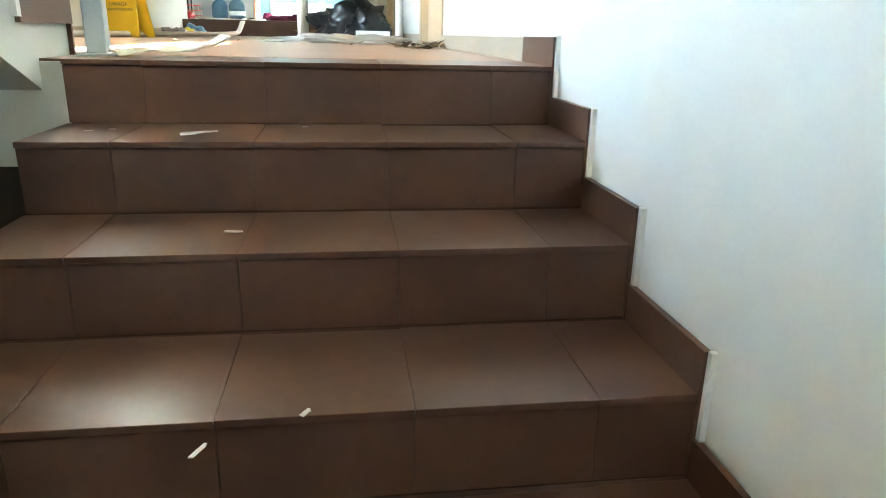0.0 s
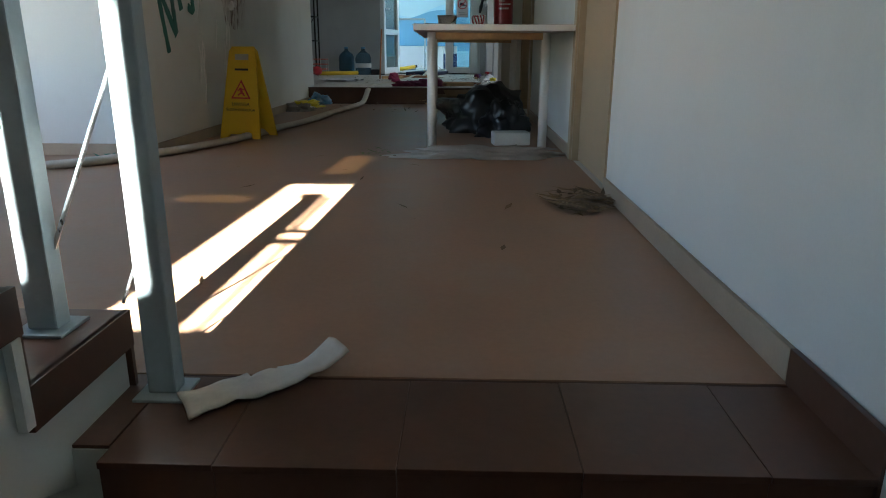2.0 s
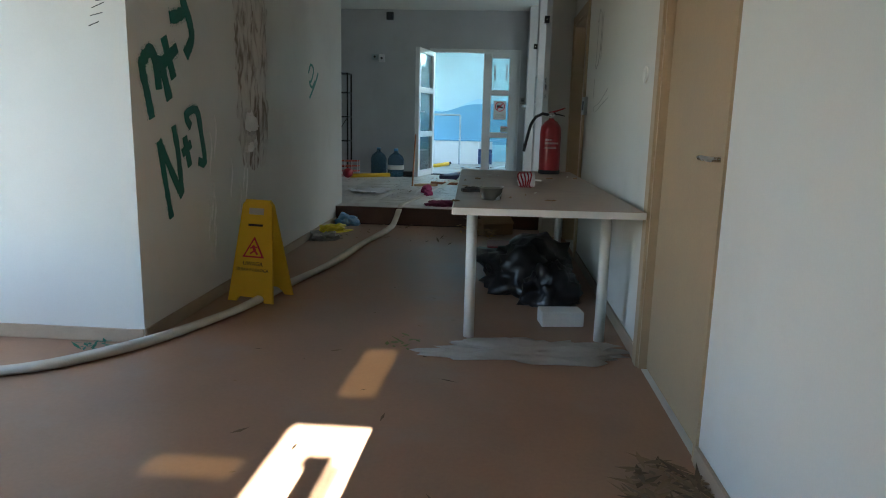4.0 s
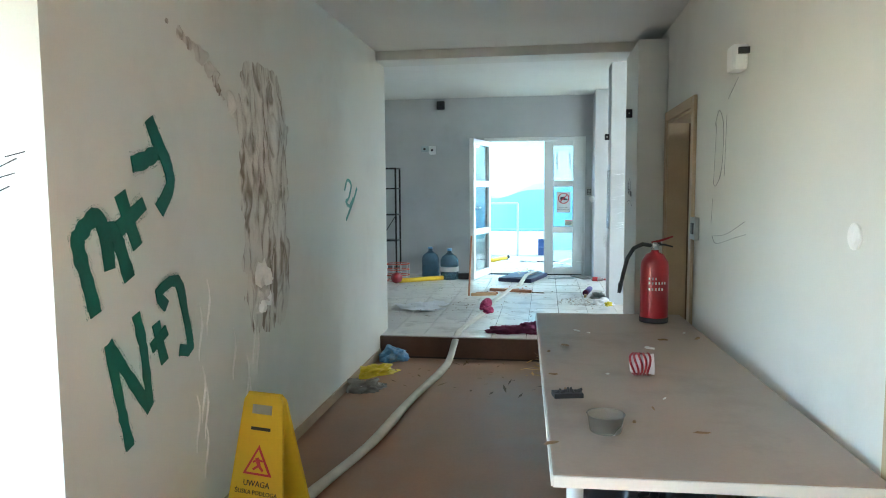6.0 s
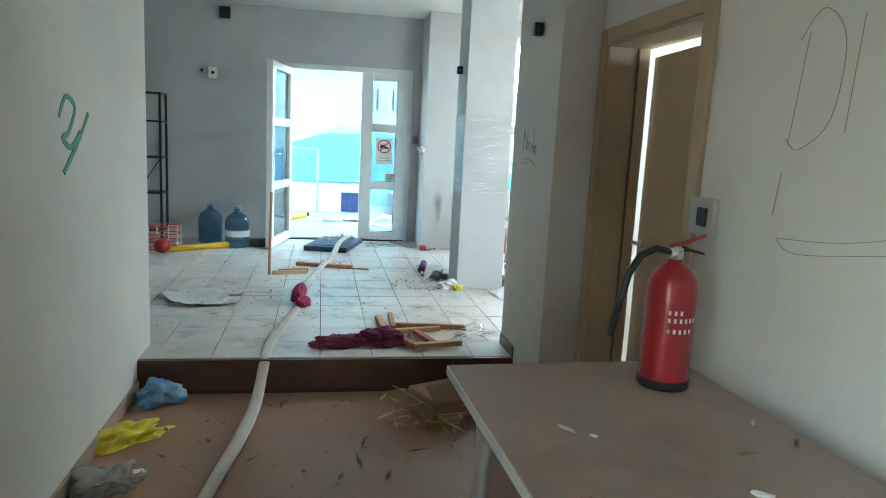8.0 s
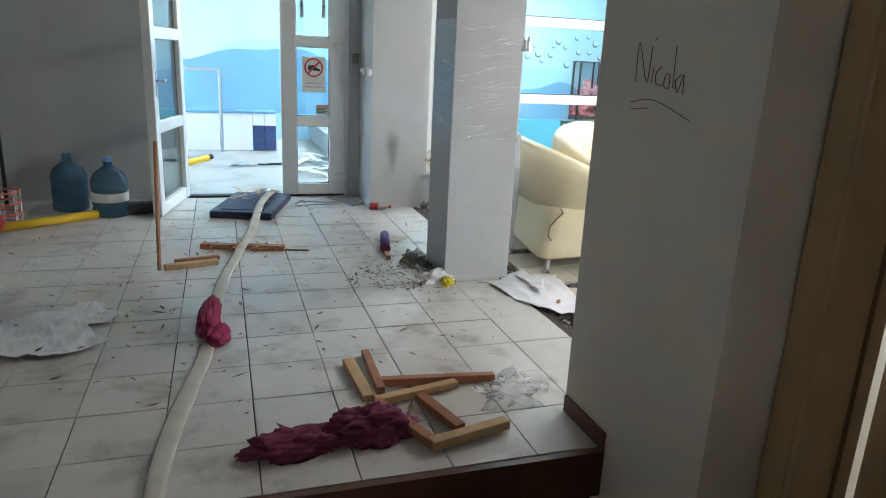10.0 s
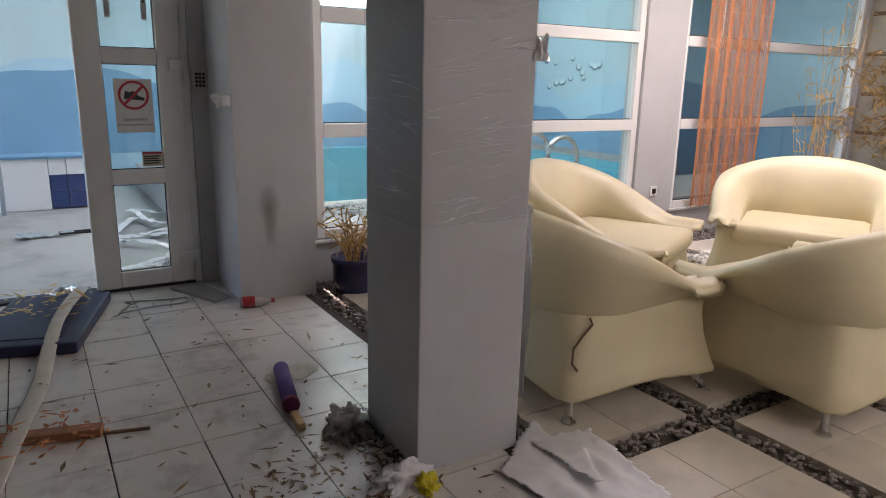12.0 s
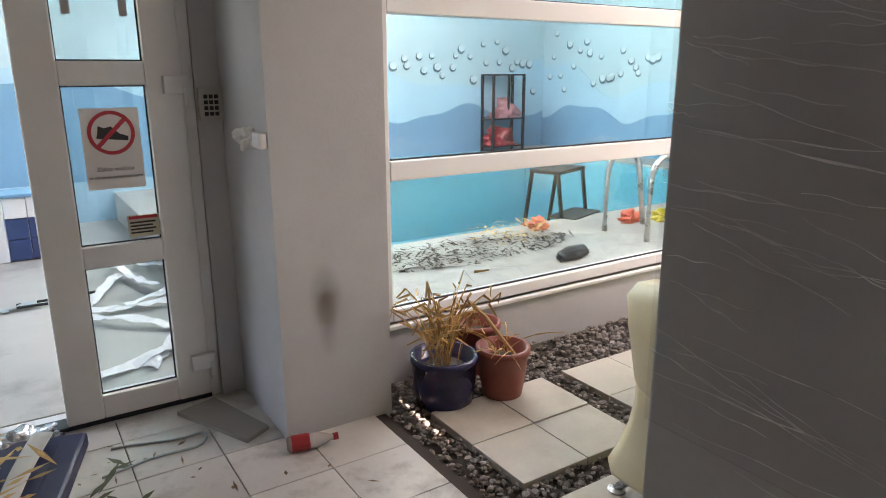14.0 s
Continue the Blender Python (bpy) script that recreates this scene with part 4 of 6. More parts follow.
part("tub", lathe([(0.045, 0), (0.05, 0.004), (0.058, 0.055), (0.062, 0.058), (0.056, 0.056), (0.047, 0.008)], 20), surface("cloudy_plastic", (0.70, 0.70, 0.66), 0.25, transmission=0.85), tub, smooth=True)
random.seed(5)
for i in range(16):
    c = thing("table_crumb", (rnd(-0.28, 0.5), rnd(5.0, 6.9), TZ), rnd(0, 180), "dark crumb of debris on the table top", "debris", "crumbs on the table")
    part("crumb", heap(rnd(0.01, 0.05), rnd(0.006, 0.015), rnd(0.004, 0.01), i * 1.3, 0.6, 2), M["leaf_dry"] if i % 3 else M["cut_edge"], c)

# ---- hall: wet floor sign ----
sign = thing("wet_floor_sign", (-1.60, 5.86, HZ), 0, "yellow plastic wet floor warning sign", "warning sign")
sign.matrix_basis = pose(-1.53, 5.86, HZ, 0, 0, -12)
for name, tilt, yy in (("front_panel", -11, -0.125), ("back_panel", 11, 0.125)):
    out = [(-0.155, 0.0), (-0.10, 0.0), (-0.08, 0.03), (0.08, 0.03), (0.10, 0.0), (0.155, 0.0), (0.10, 0.60), (0.085, 0.62), (-0.085, 0.62), (-0.10, 0.60)]
    b = bmesh.new()
    prism(out, 0.016, "y", -0.008, b)
    p = part(name, b, M["yellow"], sign)
    p.matrix_basis = pose(0, yy, 0, tilt, 0, 0)
    if name == "front_panel":
        front = p
part("hinge_bar", tube([(-0.085, 0, 0.61), (0.085, 0, 0.61)], 0.012), M["yellow"], sign)
# no hole is cut: the shaded wall behind is painted on a flat patch
part("grip_slot_patch", box(-0.05, 0.05, -0.0115, -0.0085, 0.54, 0.58), surface("slot_shadow_wall", (0.45, 0.43, 0.38), 0.8), front, "hand slot drawn as a patch of shaded wall colour")
tri_out = [(-0.075, 0.275), (0.075, 0.275), (0.0, 0.405)]
part("triangle", prism(tri_out, 0.002, "y", -0.0105), M["sign_red"], front, "red warning triangle")
part("triangle_field", prism([(-0.057, 0.285), (0.057, 0.285), (0.0, 0.385)], 0.002, "y", -0.0115), M["yellow"], front)
fig = bmesh.new()
for a, b, w in [((-0.005, 0.35), (0.008, 0.318), 0.016), ((0.008, 0.318), (-0.022, 0.298), 0.011), ((0.008, 0.318), (0.03, 0.295), 0.011), ((0, 0.343), (0.026, 0.337), 0.008), ((0, 0.343), (-0.024, 0.33), 0.008)]:
    stroke([a, b], w, "y", -0.0135, 0.002, fig)
part("pictogram", fig, M["sign_red"], front)
text_part("UWAGA", 0.036, pose(0, -0.0095, 0.225, 90), M["black"], front)
text_part("ŚLISKA PODŁOGA", 0.027, pose(0, -0.0095, 0.19, 90), M["black"], front)
part("maker_mark", stroke([(-0.05, 0.475), (0.05, 0.475)], 0.014, "y", -0.0105, 0.002), M["black"], front)

# ---- fire hose, all through hall and lobby ----
hose = thing("fire_hose", (0, 0, 0), 0, "long white canvas fire hose lying along the floor", "hose")
way = [(-3.2, 4.15, HZ), (-2.5, 4.3, HZ), (-2.04, 4.45, HZ), (-1.76, 4.85, HZ), (-1.52, 5.57, HZ), (-1.34, 6.7, HZ), (-1.24, 7.6, HZ), (-1.16, 8.4, HZ), (-1.12, 8.85, HZ + 0.015), (-1.1, 9.0, LZ - 0.04), (-1.09, 9.10, LZ + 0.015), (-1.06, 9.5, LZ), (-0.97, 10.2, LZ), (-0.91, 10.83, LZ), (-0.84, 11.47, LZ), (-0.77, 11.78, LZ + 0.02), (-0.755, 11.93, LZ + 0.055), (-0.70, 12.2, LZ), (-0.62, 12.65, LZ), (-0.58, 12.85, LZ + 0.085), (-0.47, 13.4, LZ + 0.085), (-0.38, 13.66, LZ + 0.085)]
fine = []
for i in range(len(way) - 1):
    a, b = Vector(way[i]), Vector(way[i + 1])
    n = max(2, int((b - a).length / 0.06))
    fine += [a.lerp(b, k / n) for k in range(n)]
fine = [sum((fine[min(max(i + j, 0), len(fine) - 1)] for j in (-3, -2, -1, 0, 1, 2, 3)), Vector()) / 7 for i in range(len(fine))]
fine = [p + Vector((0.012 * math.sin(i * 0.23), 0, 0.024 if p.y < 8.6 else max(0.009, 0.024 - (p.y - 8.6) * 0.03))) for i, p in enumerate(fine)]
part("canvas_tube", tube(fine, [(0.033 if fine[i].y < 9 else 0.035) + 0.003 * math.sin(i * 0.31) for i in range(len(fine))], 10, flat=[0.7 if p.y < 8.6 else max(0.16, 0.7 - (p.y - 8.6) * 0.8) for p in fine]), M["hose"], hose, smooth=True)

# ---- hall: loose rubbish ----
random.seed(21)


def leaves(name, x, y, z, w, d, count, size, material, label, category, flat=True, seed=0):
    r = random.Random(seed)
    verts, faces = [], []
    for i in range(count):
        a, rr = r.uniform(0, 6.28), math.sqrt(r.random())
        cx, cy, cz = rr * w / 2 * math.cos(a), rr * d / 2 * math.sin(a), r.uniform(0.002, 0.03 if flat else 0.1)
        L, W2, t, tilt = size * (0.4 + 1.6 * r.random() ** 2.5), min(0.012, size * r.uniform(0.08, 0.22)), r.uniform(0, 6.28), r.uniform(-0.3, 0.3)
        ux, uy = math.cos(t), math.sin(t)
        b = len(verts)
        for s, q in ((-1, 0), (0, 1), (1, 0), (0, -1)):
            verts.append((cx + ux * L / 2 * s - uy * W2 * q, cy + uy * L / 2 * s + ux * W2 * q, max(0.001, cz + tilt * s * L / 2)))
        faces.append((b, b + 1, b + 2, b + 3))
    me = bpy.data.meshes.new(name)
    me.from_pydata(verts, [], faces)
    me.materials.append(material)
    ob = new(name, me)
    ob.location = (x, y, z)
    return tagged(ob, label, category, kind="stuff")


leaves("dry_clippings", 0.485, 3.75, HZ, 0.25, 0.44, 130, 0.10, M["leaf_dry"], "flat heap of dry dark leaf strips on the floor", "debris", True, 1)
leaves("floor_litter_hall", -0.75, 8.4, HZ, 1.6, 1.1, 60, 0.07, M["leaf_dry"], "scattered dry leaves on the hall floor", "debris", True, 2)
leaves("floor_litter_hall", -0.5, 4.5, HZ, 2.0, 4.0, 26, 0.05, M["leaf_dry"], "scattered twigs and leaves on the hall floor", "debris", True, 3)


def soft(name, at, turn, w, d, h, seed, material, label, category, rough=0.45):
    t = thing(name, at, turn, label, category)
    part("fabric" if category in ("cloth", "towel", "clothing") else "film", heap(w, d, h, seed, rough, 4), material, t, smooth=True)
    return t


soft("bin_bag", (0.16, 6.45, HZ), 10, 0.62, 0.6, 0.30, 3.0, M["bag_black"], "black bin bag heaped under the table", "bag")
soft("bin_bag", (0.30, 6.05, HZ), 50, 0.34, 0.3, 0.22, 8.0, M["bag_black"], "small black bin bag under the table", "bag")
soft("plastic_sheet", (0.12, 5.02, HZ), 4, 0.72, 0.2, 0.05, 5.0, surface("dirty_film", (0.42, 0.38, 0.33), 0.35, transmission=0.2), "crumpled dirty plastic sheet on the floor", "sheet", 0.7)
foam = thing("foam_block", (0.32, 5.57, HZ), 8, "white foam block lying under the table", "block")
part("block", box(-0.12, 0.12, -0.07, 0.07, 0, 0.085, 0.008), M["foam"], foam)
gb = thing("storage_crate", (0.1, 7.0, HZ), 0, "low green crate under the table", "crate")
part("crate", box(-0.22, 0.22, -0.15, 0.15, 0, 0.16, 0.01), surface("green_crate", (0.10, 0.22, 0.06), 0.5), gb)
part("lid", box(-0.22, 0.22, -0.15, 0.15, 0.162, 0.20, 0.01), surface("red_lid", (0.28, 0.05, 0.05), 0.5), gb, "red lid")
soft("carrier_bag", (-1.64, 8.9, HZ), 20, 0.22, 0.16, 0.11, 1.5, M["blue_bag"], "crumpled blue and white carrier bag", "bag")
soft("yellow_bag", (-1.70, 8.42, HZ), 35, 0.30, 0.14, 0.06, 6.5, M["yellow_bag"], "crumpled yellow plastic bag by the skirting", "bag", 0.8)
soft("clear_bag", (-1.66, 7.98, HZ), 15, 0.24, 0.16, 0.07, 9.5, surface("milky_film", (0.66, 0.64, 0.60), 0.25, transmission=0.5), "crumpled clear plastic bag by the skirting", "bag", 0.7)
cb = thing("cardboard_box", (-0.08, 8.7, HZ), 25, "crushed brown cardboard box by the step", "box")
part("carton", box(-0.17, 0.17, -0.13, 0.13, 0, 0.13, 0.01, m=pose(0, 0, 0.0, 0, 0, 0)), M["cardboard"], cb)
part("flap", box(-0.17, 0.17, -0.02, 0.10, 0.0, 0.004, m=pose(0, -0.13, 0.125, 35)), M["cardboard"], cb)
part("flap", box(-0.10, 0.02, -0.13, 0.13, 0.0, 0.004, m=pose(-0.19, 0, 0.10, 0, 30)), M["cardboard"], cb)
leaves("straw_scraps", -0.22, 8.6, HZ, 0.5, 0.6, 70, 0.12, M["straw"], "dry straw and twigs by the cardboard box", "debris", False, 4)
leaves("green_scraps", -2.0, 4.8, HZ, 0.2, 0.12, 22, 0.05, surface("green_litter", (0.02, 0.16, 0.1), 0.6), "small green plastic scraps by the wall", "debris", True, 5)
leaves("green_scraps", -0.52, 5.08, HZ, 0.2, 0.16, 16, 0.06, surface("green_leaf_litter", (0.16, 0.2, 0.06), 0.6), "green scraps of plant on the floor", "debris", True, 6)


# ---- lobby: column and its film ----
col = thing("column", (0.43, 11.02, LZ - 0.01), 0, "square grey plastered column wrapped in stretch film", "column")
part("shaft", box(0, 0.425, 0, 0.40, 0, LC - LZ + 0.01, 0.006), M["wall_grey"], col)
random.seed(31)
part("film", box(-0.004, 0.429, -0.004, 0.404, 0.88, 1.56), M["film"], col, "clear stretch film")
# thin near-white tubes draw the glints along the film's creases
for i in range(90):
    z = 0.86 + 0.66 * rnd(0, 1) ** 0.8
    side = i % 2 if i % 4 else 0
    n = 10
    a, b = sorted((rnd(0, 1), rnd(0, 1)))
    if b - a < 0.25:
        b = min(1, a + 0.4)
    slope = rnd(-0.03, 0.13)
    pts = []
    for k in range(n + 1):
        u = a + (b - a) * k / n
        zz = z + slope * u + 0.002 * math.sin(k * 1.3 + i)
        pts.append((0.425 * u, -0.008, zz) if side == 0 else (-0.008, 0.40 * u, zz))
    part("glint_crease", tube(pts, [0.0004 + (0.0042 if i % 5 == 0 else 0.0018) * (0.5 if side else 1.0) * rnd(0.15, 1) ** 2 * math.sin(math.pi * min(0.95, max(0.05, k / n))) for k in range(n + 1)], 5), M["film_glint"], col)
part("film_knot", heap(0.035, 0.04, 0.07, 2.2, 0.9, 3), M["film_glint"], col, "bunched knot of film in near-white glint colour").matrix_basis = pose(0.44, -0.005, 1.40)
part("film_tail", sheet(0.10, 0.75, 8, 24, 0.02, 7.7, 0.001), surface("hanging_film", (0.75, 0.76, 0.78), 0.2, transmission=0.75), col, "torn hanging film").matrix_basis = pose(0.455, 0.06, 0.55, 90, 0, 84)
for n, xx, yy, zz in (("glass_clamp", 0.428, 11.25, 3.64), ("glass_clamp", 0.408, 8.93, 3.66)):
    c = thing(n, (xx, yy, zz), 0, "steel clamp of a removed glass door", "clamp", "clamps of the removed glass door")
    part("jaw", box(-0.05, 0, -0.03, -0.008, -0.035, 0.035, 0.004), M["dark_metal"], c)
    part("jaw", box(-0.05, 0, 0.008, 0.03, -0.035, 0.035, 0.004), M["steel"], c)
    part("screw", tube([(-0.025, -0.034, 0.0), (-0.025, 0.034, 0.0)], 0.006), M["steel"], c)

# ---- lobby: pool door ----
PY = 13.70
door = thing("door_3", (0, 0, 0), 0, "white plastic double door to the pool, one leaf open", "door")
door["kind"] = "structure"
for n, b in [("door_frame", box(-1.25, -1.19, PY, PY + 0.08, LZ, 3.84, 0.006)), ("door_frame", box(0.255, 0.30, PY, PY + 0.08, LZ, 3.84, 0.006)), ("door_frame", box(-1.19, 0.255, PY, PY + 0.08, 3.78, 3.84, 0.006)),
             ("threshold", box(-1.19, 0.255, PY - 0.01, PY + 0.09, LZ, LZ + 0.018, 0.004))]:
    part(n, b, M["pvc"] if n == "door_frame" else M["dark_metal"], door)


def door_leaf(w, panes, stile):
    """A glazed leaf from x = 0 to w, thickness along y, foot at z = 0."""
    leaf = new("leaf")
    leaf.parent = door
    H = 2.055
    part("stile", box(0, stile, 0, 0.07, 0, H, 0.007), M["pvc"], leaf)
    part("stile", box(w - stile, w, 0, 0.07, 0, H, 0.007), M["pvc"], leaf)
    zs = [0.0] + [v for p in panes for v in p] + [H]
    for a, b in zip(zs[::2], zs[1::2]):
        part("rail", box(stile, w - stile, 0.003, 0.067, a, b, 0.007), M["pvc"], leaf)
    for a, b in panes:
        g = part("pane", box(stile - 0.01, w - stile + 0.01, 0.032, 0.038, a - 0.01, b + 0.01), M["glass"], leaf)
        g.visible_shadow = False
        for x0, x1, z0, z1 in ((stile, stile + 0.006, a, b), (w - stile - 0.006, w - stile, a, b), (stile, w - stile, a, a + 0.006), (stile, w - stile, b - 0.006, b)):
            part("gasket", box(x0, x1, 0.026, 0.031, z0, z1), M["black"], leaf)
    return leaf


PANES = [(0.10, 0.645), (0.735, 1.355), (1.445, 1.975)]
fixed = door_leaf(0.578, PANES, 0.139)
fixed.matrix_basis = pose(-0.323, PY - 0.012, LZ + 0.02)
for z in (0.13, 1.32):
    part("hinge", box(0.50, 0.60, -0.03, 0.0, z, z + 0.07, 0.005), M["pvc"], fixed)
    part("hinge_pin", box(0.575, 0.60, -0.04, -0.005, z - 0.05, z + 0.03, 0.005), M["pvc"], fixed)
opened = door_leaf(0.86, PANES, 0.10)
opened.matrix_basis = pose(-1.215, PY + 0.02, LZ + 0.02, 0, 0, 258)
part("handle", tube([(0.80, 0.08, 1.05), (0.80, 0.12, 1.05), (0.68, 0.125, 1.05)], 0.01), M["steel"], opened, "steel door handle", smooth=True)
part("lock_plate", box(0.785, 0.815, 0.07, 0.078, 0.92, 1.12, 0.003), M["steel"], opened)
ns = thing("no_shoes_sign", (-0.025, PY + 0.014, LZ + 1.135), 0, "paper sign forbidding outdoor shoes, taped inside the glass", "sign")
part("paper", box(-0.105, 0.105, -0.002, 0, -0.16, 0.155), M["sign_white"], ns)
ringbm = bmesh.new()
loops = [[ringbm.verts.new((r * math.cos(2 * math.pi * k / 40), y, 0.06 + r * math.sin(2 * math.pi * k / 40))) for k in range(40)] for r, y in ((0.085, -0.0045), (0.085, -0.006), (0.071, -0.006), (0.071, -0.0045))]
for q in range(4):
    for k in range(40):
        ringbm.faces.new((loops[q][k], loops[q][(k + 1) % 40], loops[(q + 1) % 4][(k + 1) % 40], loops[(q + 1) % 4][k]))
bmesh.ops.recalc_face_normals(ringbm, faces=ringbm.faces)
part("ring", ringbm, M["sign_red"], ns, "red prohibition ring")
part("slash", stroke([(-0.055, 0.005), (0.055, 0.115)], 0.014, "y", -0.006, 0.0015), M["sign_red"], ns)
part("shoe_picture", prism([(-0.055, 0.04), (0.058, 0.028), (0.06, 0.045), (0.03, 0.055), (0.0, 0.085), (-0.025, 0.078), (-0.045, 0.088), (-0.05, 0.06)], 0.0015, "y", -0.0042), M["black"], ns)
text_part("Zakaz wejścia", 0.024, pose(0, -0.003, -0.088, 90), M["black"], ns)
text_part("w obuwiu zewnętrznym", 0.020, pose(0, -0.003, -0.118, 90), M["black"], ns)
nt2 = thing("notice_sticker", (0.055, PY + 0.014, LZ + 0.815), 0, "small notice sticker with a red heading", "sticker")
part("sticker", box(-0.06, 0.06, -0.002, 0, -0.045, 0.045), surface("cream_sticker", (0.55, 0.53, 0.42), 0.5), nt2)
part("heading", box(-0.055, 0.055, -0.0035, -0.002, 0.03, 0.042), M["sign_red"], nt2)
for k in range(4):
    part("line", box(-0.052, 0.045 - 0.012 * (k % 2), -0.0035, -0.002, 0.012 - 0.014 * k, 0.019 - 0.014 * k), M["black"], nt2)
tp = thing("tape_strip", (-0.033, PY + 0.014, LZ + 1.75), 0, "strips of grey tape on the door glass", "tape")
for dx in (-0.11, 0.085):
    part("strip", box(dx, dx + 0.03, -0.002, 0, -0.12, 0.14), surface("grey_tape", (0.4, 0.4, 0.4), 0.4), tp)
    part("screw", lathe([(0.008, 0), (0.008, 0.004)], 10), M["black"], tp).matrix_basis = pose(dx + 0.015, -0.003, -0.02, 90)
kp = thing("keypad", (0.352, 13.68, 3.0), 0, "grey entry keypad on the wall beside the door", "keypad")
part("case", box(-0.049, 0.049, -0.03, 0, -0.066, 0.066, 0.006), surface("keypad_grey", (0.45, 0.45, 0.42), 0.5), kp)
for i in range(3):
    for j in range(4):
        part("key", box(-0.030 + 0.021 * i, -0.014 + 0.021 * i, -0.034, -0.029, 0.024 - 0.023 * j, 0.040 - 0.023 * j, 0.002), M["black"], kp)
sc = thing("cable_outlet", (0.40, 13.3, 2.89), 0, "torn white cable outlet on the pier", "outlet")
part("outlet", heap(0.07, 0.10, 0.05, 3.3, 0.7, 3), M["cut_edge"], sc).matrix_basis = pose(-0.0, 0, 0, 0, -90)
part("outlet", box(-0.03, 0.0, -0.17, -0.08, -0.03, 0.03, 0.012), M["pvc"], sc)
for n, x, z, w, h, m in (("alarm_speaker", -1.925, 4.35, 0.12, 0.13, "black"), ("wall_sensor", -2.18, 3.68, 0.11, 0.09, "galv"), ("wall_sensor", -2.06, 3.66, 0.10, 0.13, "pvc")):
    q = thing(n, (x, 13.68, z), 0, "small %s box high on the lobby wall" % {"black": "black", "galv": "grey", "pvc": "white"}[m], "wall box")
    part("case", box(-w / 2, w / 2, -0.07, 0, -h / 2, h / 2, 0.012), M[m], q)
    part("lens", lathe([(0.02, 0), (0.018, 0.01), (0.01, 0.014)], 12), M["black"], q).matrix_basis = pose(0, -0.07, 0, 90)

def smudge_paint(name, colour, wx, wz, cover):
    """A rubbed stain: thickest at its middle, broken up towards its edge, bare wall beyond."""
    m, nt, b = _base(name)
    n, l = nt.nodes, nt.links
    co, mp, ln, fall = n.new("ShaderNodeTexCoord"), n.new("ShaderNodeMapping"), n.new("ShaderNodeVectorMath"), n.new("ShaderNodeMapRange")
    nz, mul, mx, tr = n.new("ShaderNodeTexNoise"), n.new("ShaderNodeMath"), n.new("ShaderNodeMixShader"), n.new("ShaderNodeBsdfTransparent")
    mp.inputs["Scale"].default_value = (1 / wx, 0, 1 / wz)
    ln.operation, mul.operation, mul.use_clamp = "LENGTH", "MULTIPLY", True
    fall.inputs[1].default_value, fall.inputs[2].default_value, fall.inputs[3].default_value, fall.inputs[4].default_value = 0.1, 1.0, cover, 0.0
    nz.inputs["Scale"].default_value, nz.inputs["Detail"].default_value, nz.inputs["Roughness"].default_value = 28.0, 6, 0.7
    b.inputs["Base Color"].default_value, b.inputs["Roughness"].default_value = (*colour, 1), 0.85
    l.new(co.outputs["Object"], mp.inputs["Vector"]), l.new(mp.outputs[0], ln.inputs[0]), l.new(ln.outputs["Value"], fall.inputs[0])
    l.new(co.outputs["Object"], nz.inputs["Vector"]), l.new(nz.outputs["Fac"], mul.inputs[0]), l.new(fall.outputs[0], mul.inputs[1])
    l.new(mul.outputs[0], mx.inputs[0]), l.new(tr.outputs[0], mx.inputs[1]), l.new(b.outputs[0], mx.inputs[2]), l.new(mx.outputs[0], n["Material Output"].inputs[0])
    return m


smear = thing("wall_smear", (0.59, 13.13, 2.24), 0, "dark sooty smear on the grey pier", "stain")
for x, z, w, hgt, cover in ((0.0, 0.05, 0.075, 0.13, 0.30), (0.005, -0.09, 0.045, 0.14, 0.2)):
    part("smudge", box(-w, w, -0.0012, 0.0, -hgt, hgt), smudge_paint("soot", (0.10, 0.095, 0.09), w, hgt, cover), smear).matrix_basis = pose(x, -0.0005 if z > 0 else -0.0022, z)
soft("film_scrap", (0.24, 9.53, LZ), 30, 0.24, 0.17, 0.05, 2.6, M["film"], "crumpled clear film on the tiles", "film", 0.9)

# ---- lobby: furniture and litter on the white tiles ----
rack = thing("metal_rack", (-2.70, 13.40, LZ), 0, "tall narrow black metal rack against the wall", "rack")
for x in (-0.13, 0.13):
    for y in (-0.15, 0.15):
        part("post", box(x - 0.012, x + 0.012, y - 0.012, y + 0.012, 0, 1.68), M["dark_metal"], rack)
for z in (0.12, 0.55, 0.95, 1.35, 1.66):
    part("shelf", box(-0.14, 0.14, -0.16, 0.16, z, z + 0.02, 0.003), M["dark_metal"], rack)
part("brace", tube([(-0.13, -0.16, 0.55), (0.13, -0.16, 0.95)], 0.006), M["dark_metal"], rack)
for k, (x, y) in enumerate(((-1.72, 13.08), (-2.05, 13.32))):
    j = thing("water_bottle", (x, y, LZ), k * 40, "large empty blue plastic water cooler bottle", "bottle", "water bottles")
    part("body", lathe([(0.12, 0), (0.135, 0.01), (0.135, 0.06), (0.129, 0.08), (0.135, 0.10), (0.135, 0.17), (0.129, 0.19), (0.135, 0.21), (0.135, 0.28), (0.11, 0.34), (0.05, 0.385), (0.032, 0.40), (0.032, 0.45), (0.02, 0.452)], 28), M["jug"], j, smooth=True)
    part("cap", lathe([(0.034, 0.43), (0.036, 0.455), (0.03, 0.462)], 16), M["blue_bag"], j)
    if k == 0:
        part("label", lathe([(0.1362, 0.12), (0.1365, 0.19)], 28), M["sign_white"], j, "pale paper label")
basket = thing("wire_basket", (-2.45, 12.75, LZ), 10, "red wire basket on the floor", "basket")
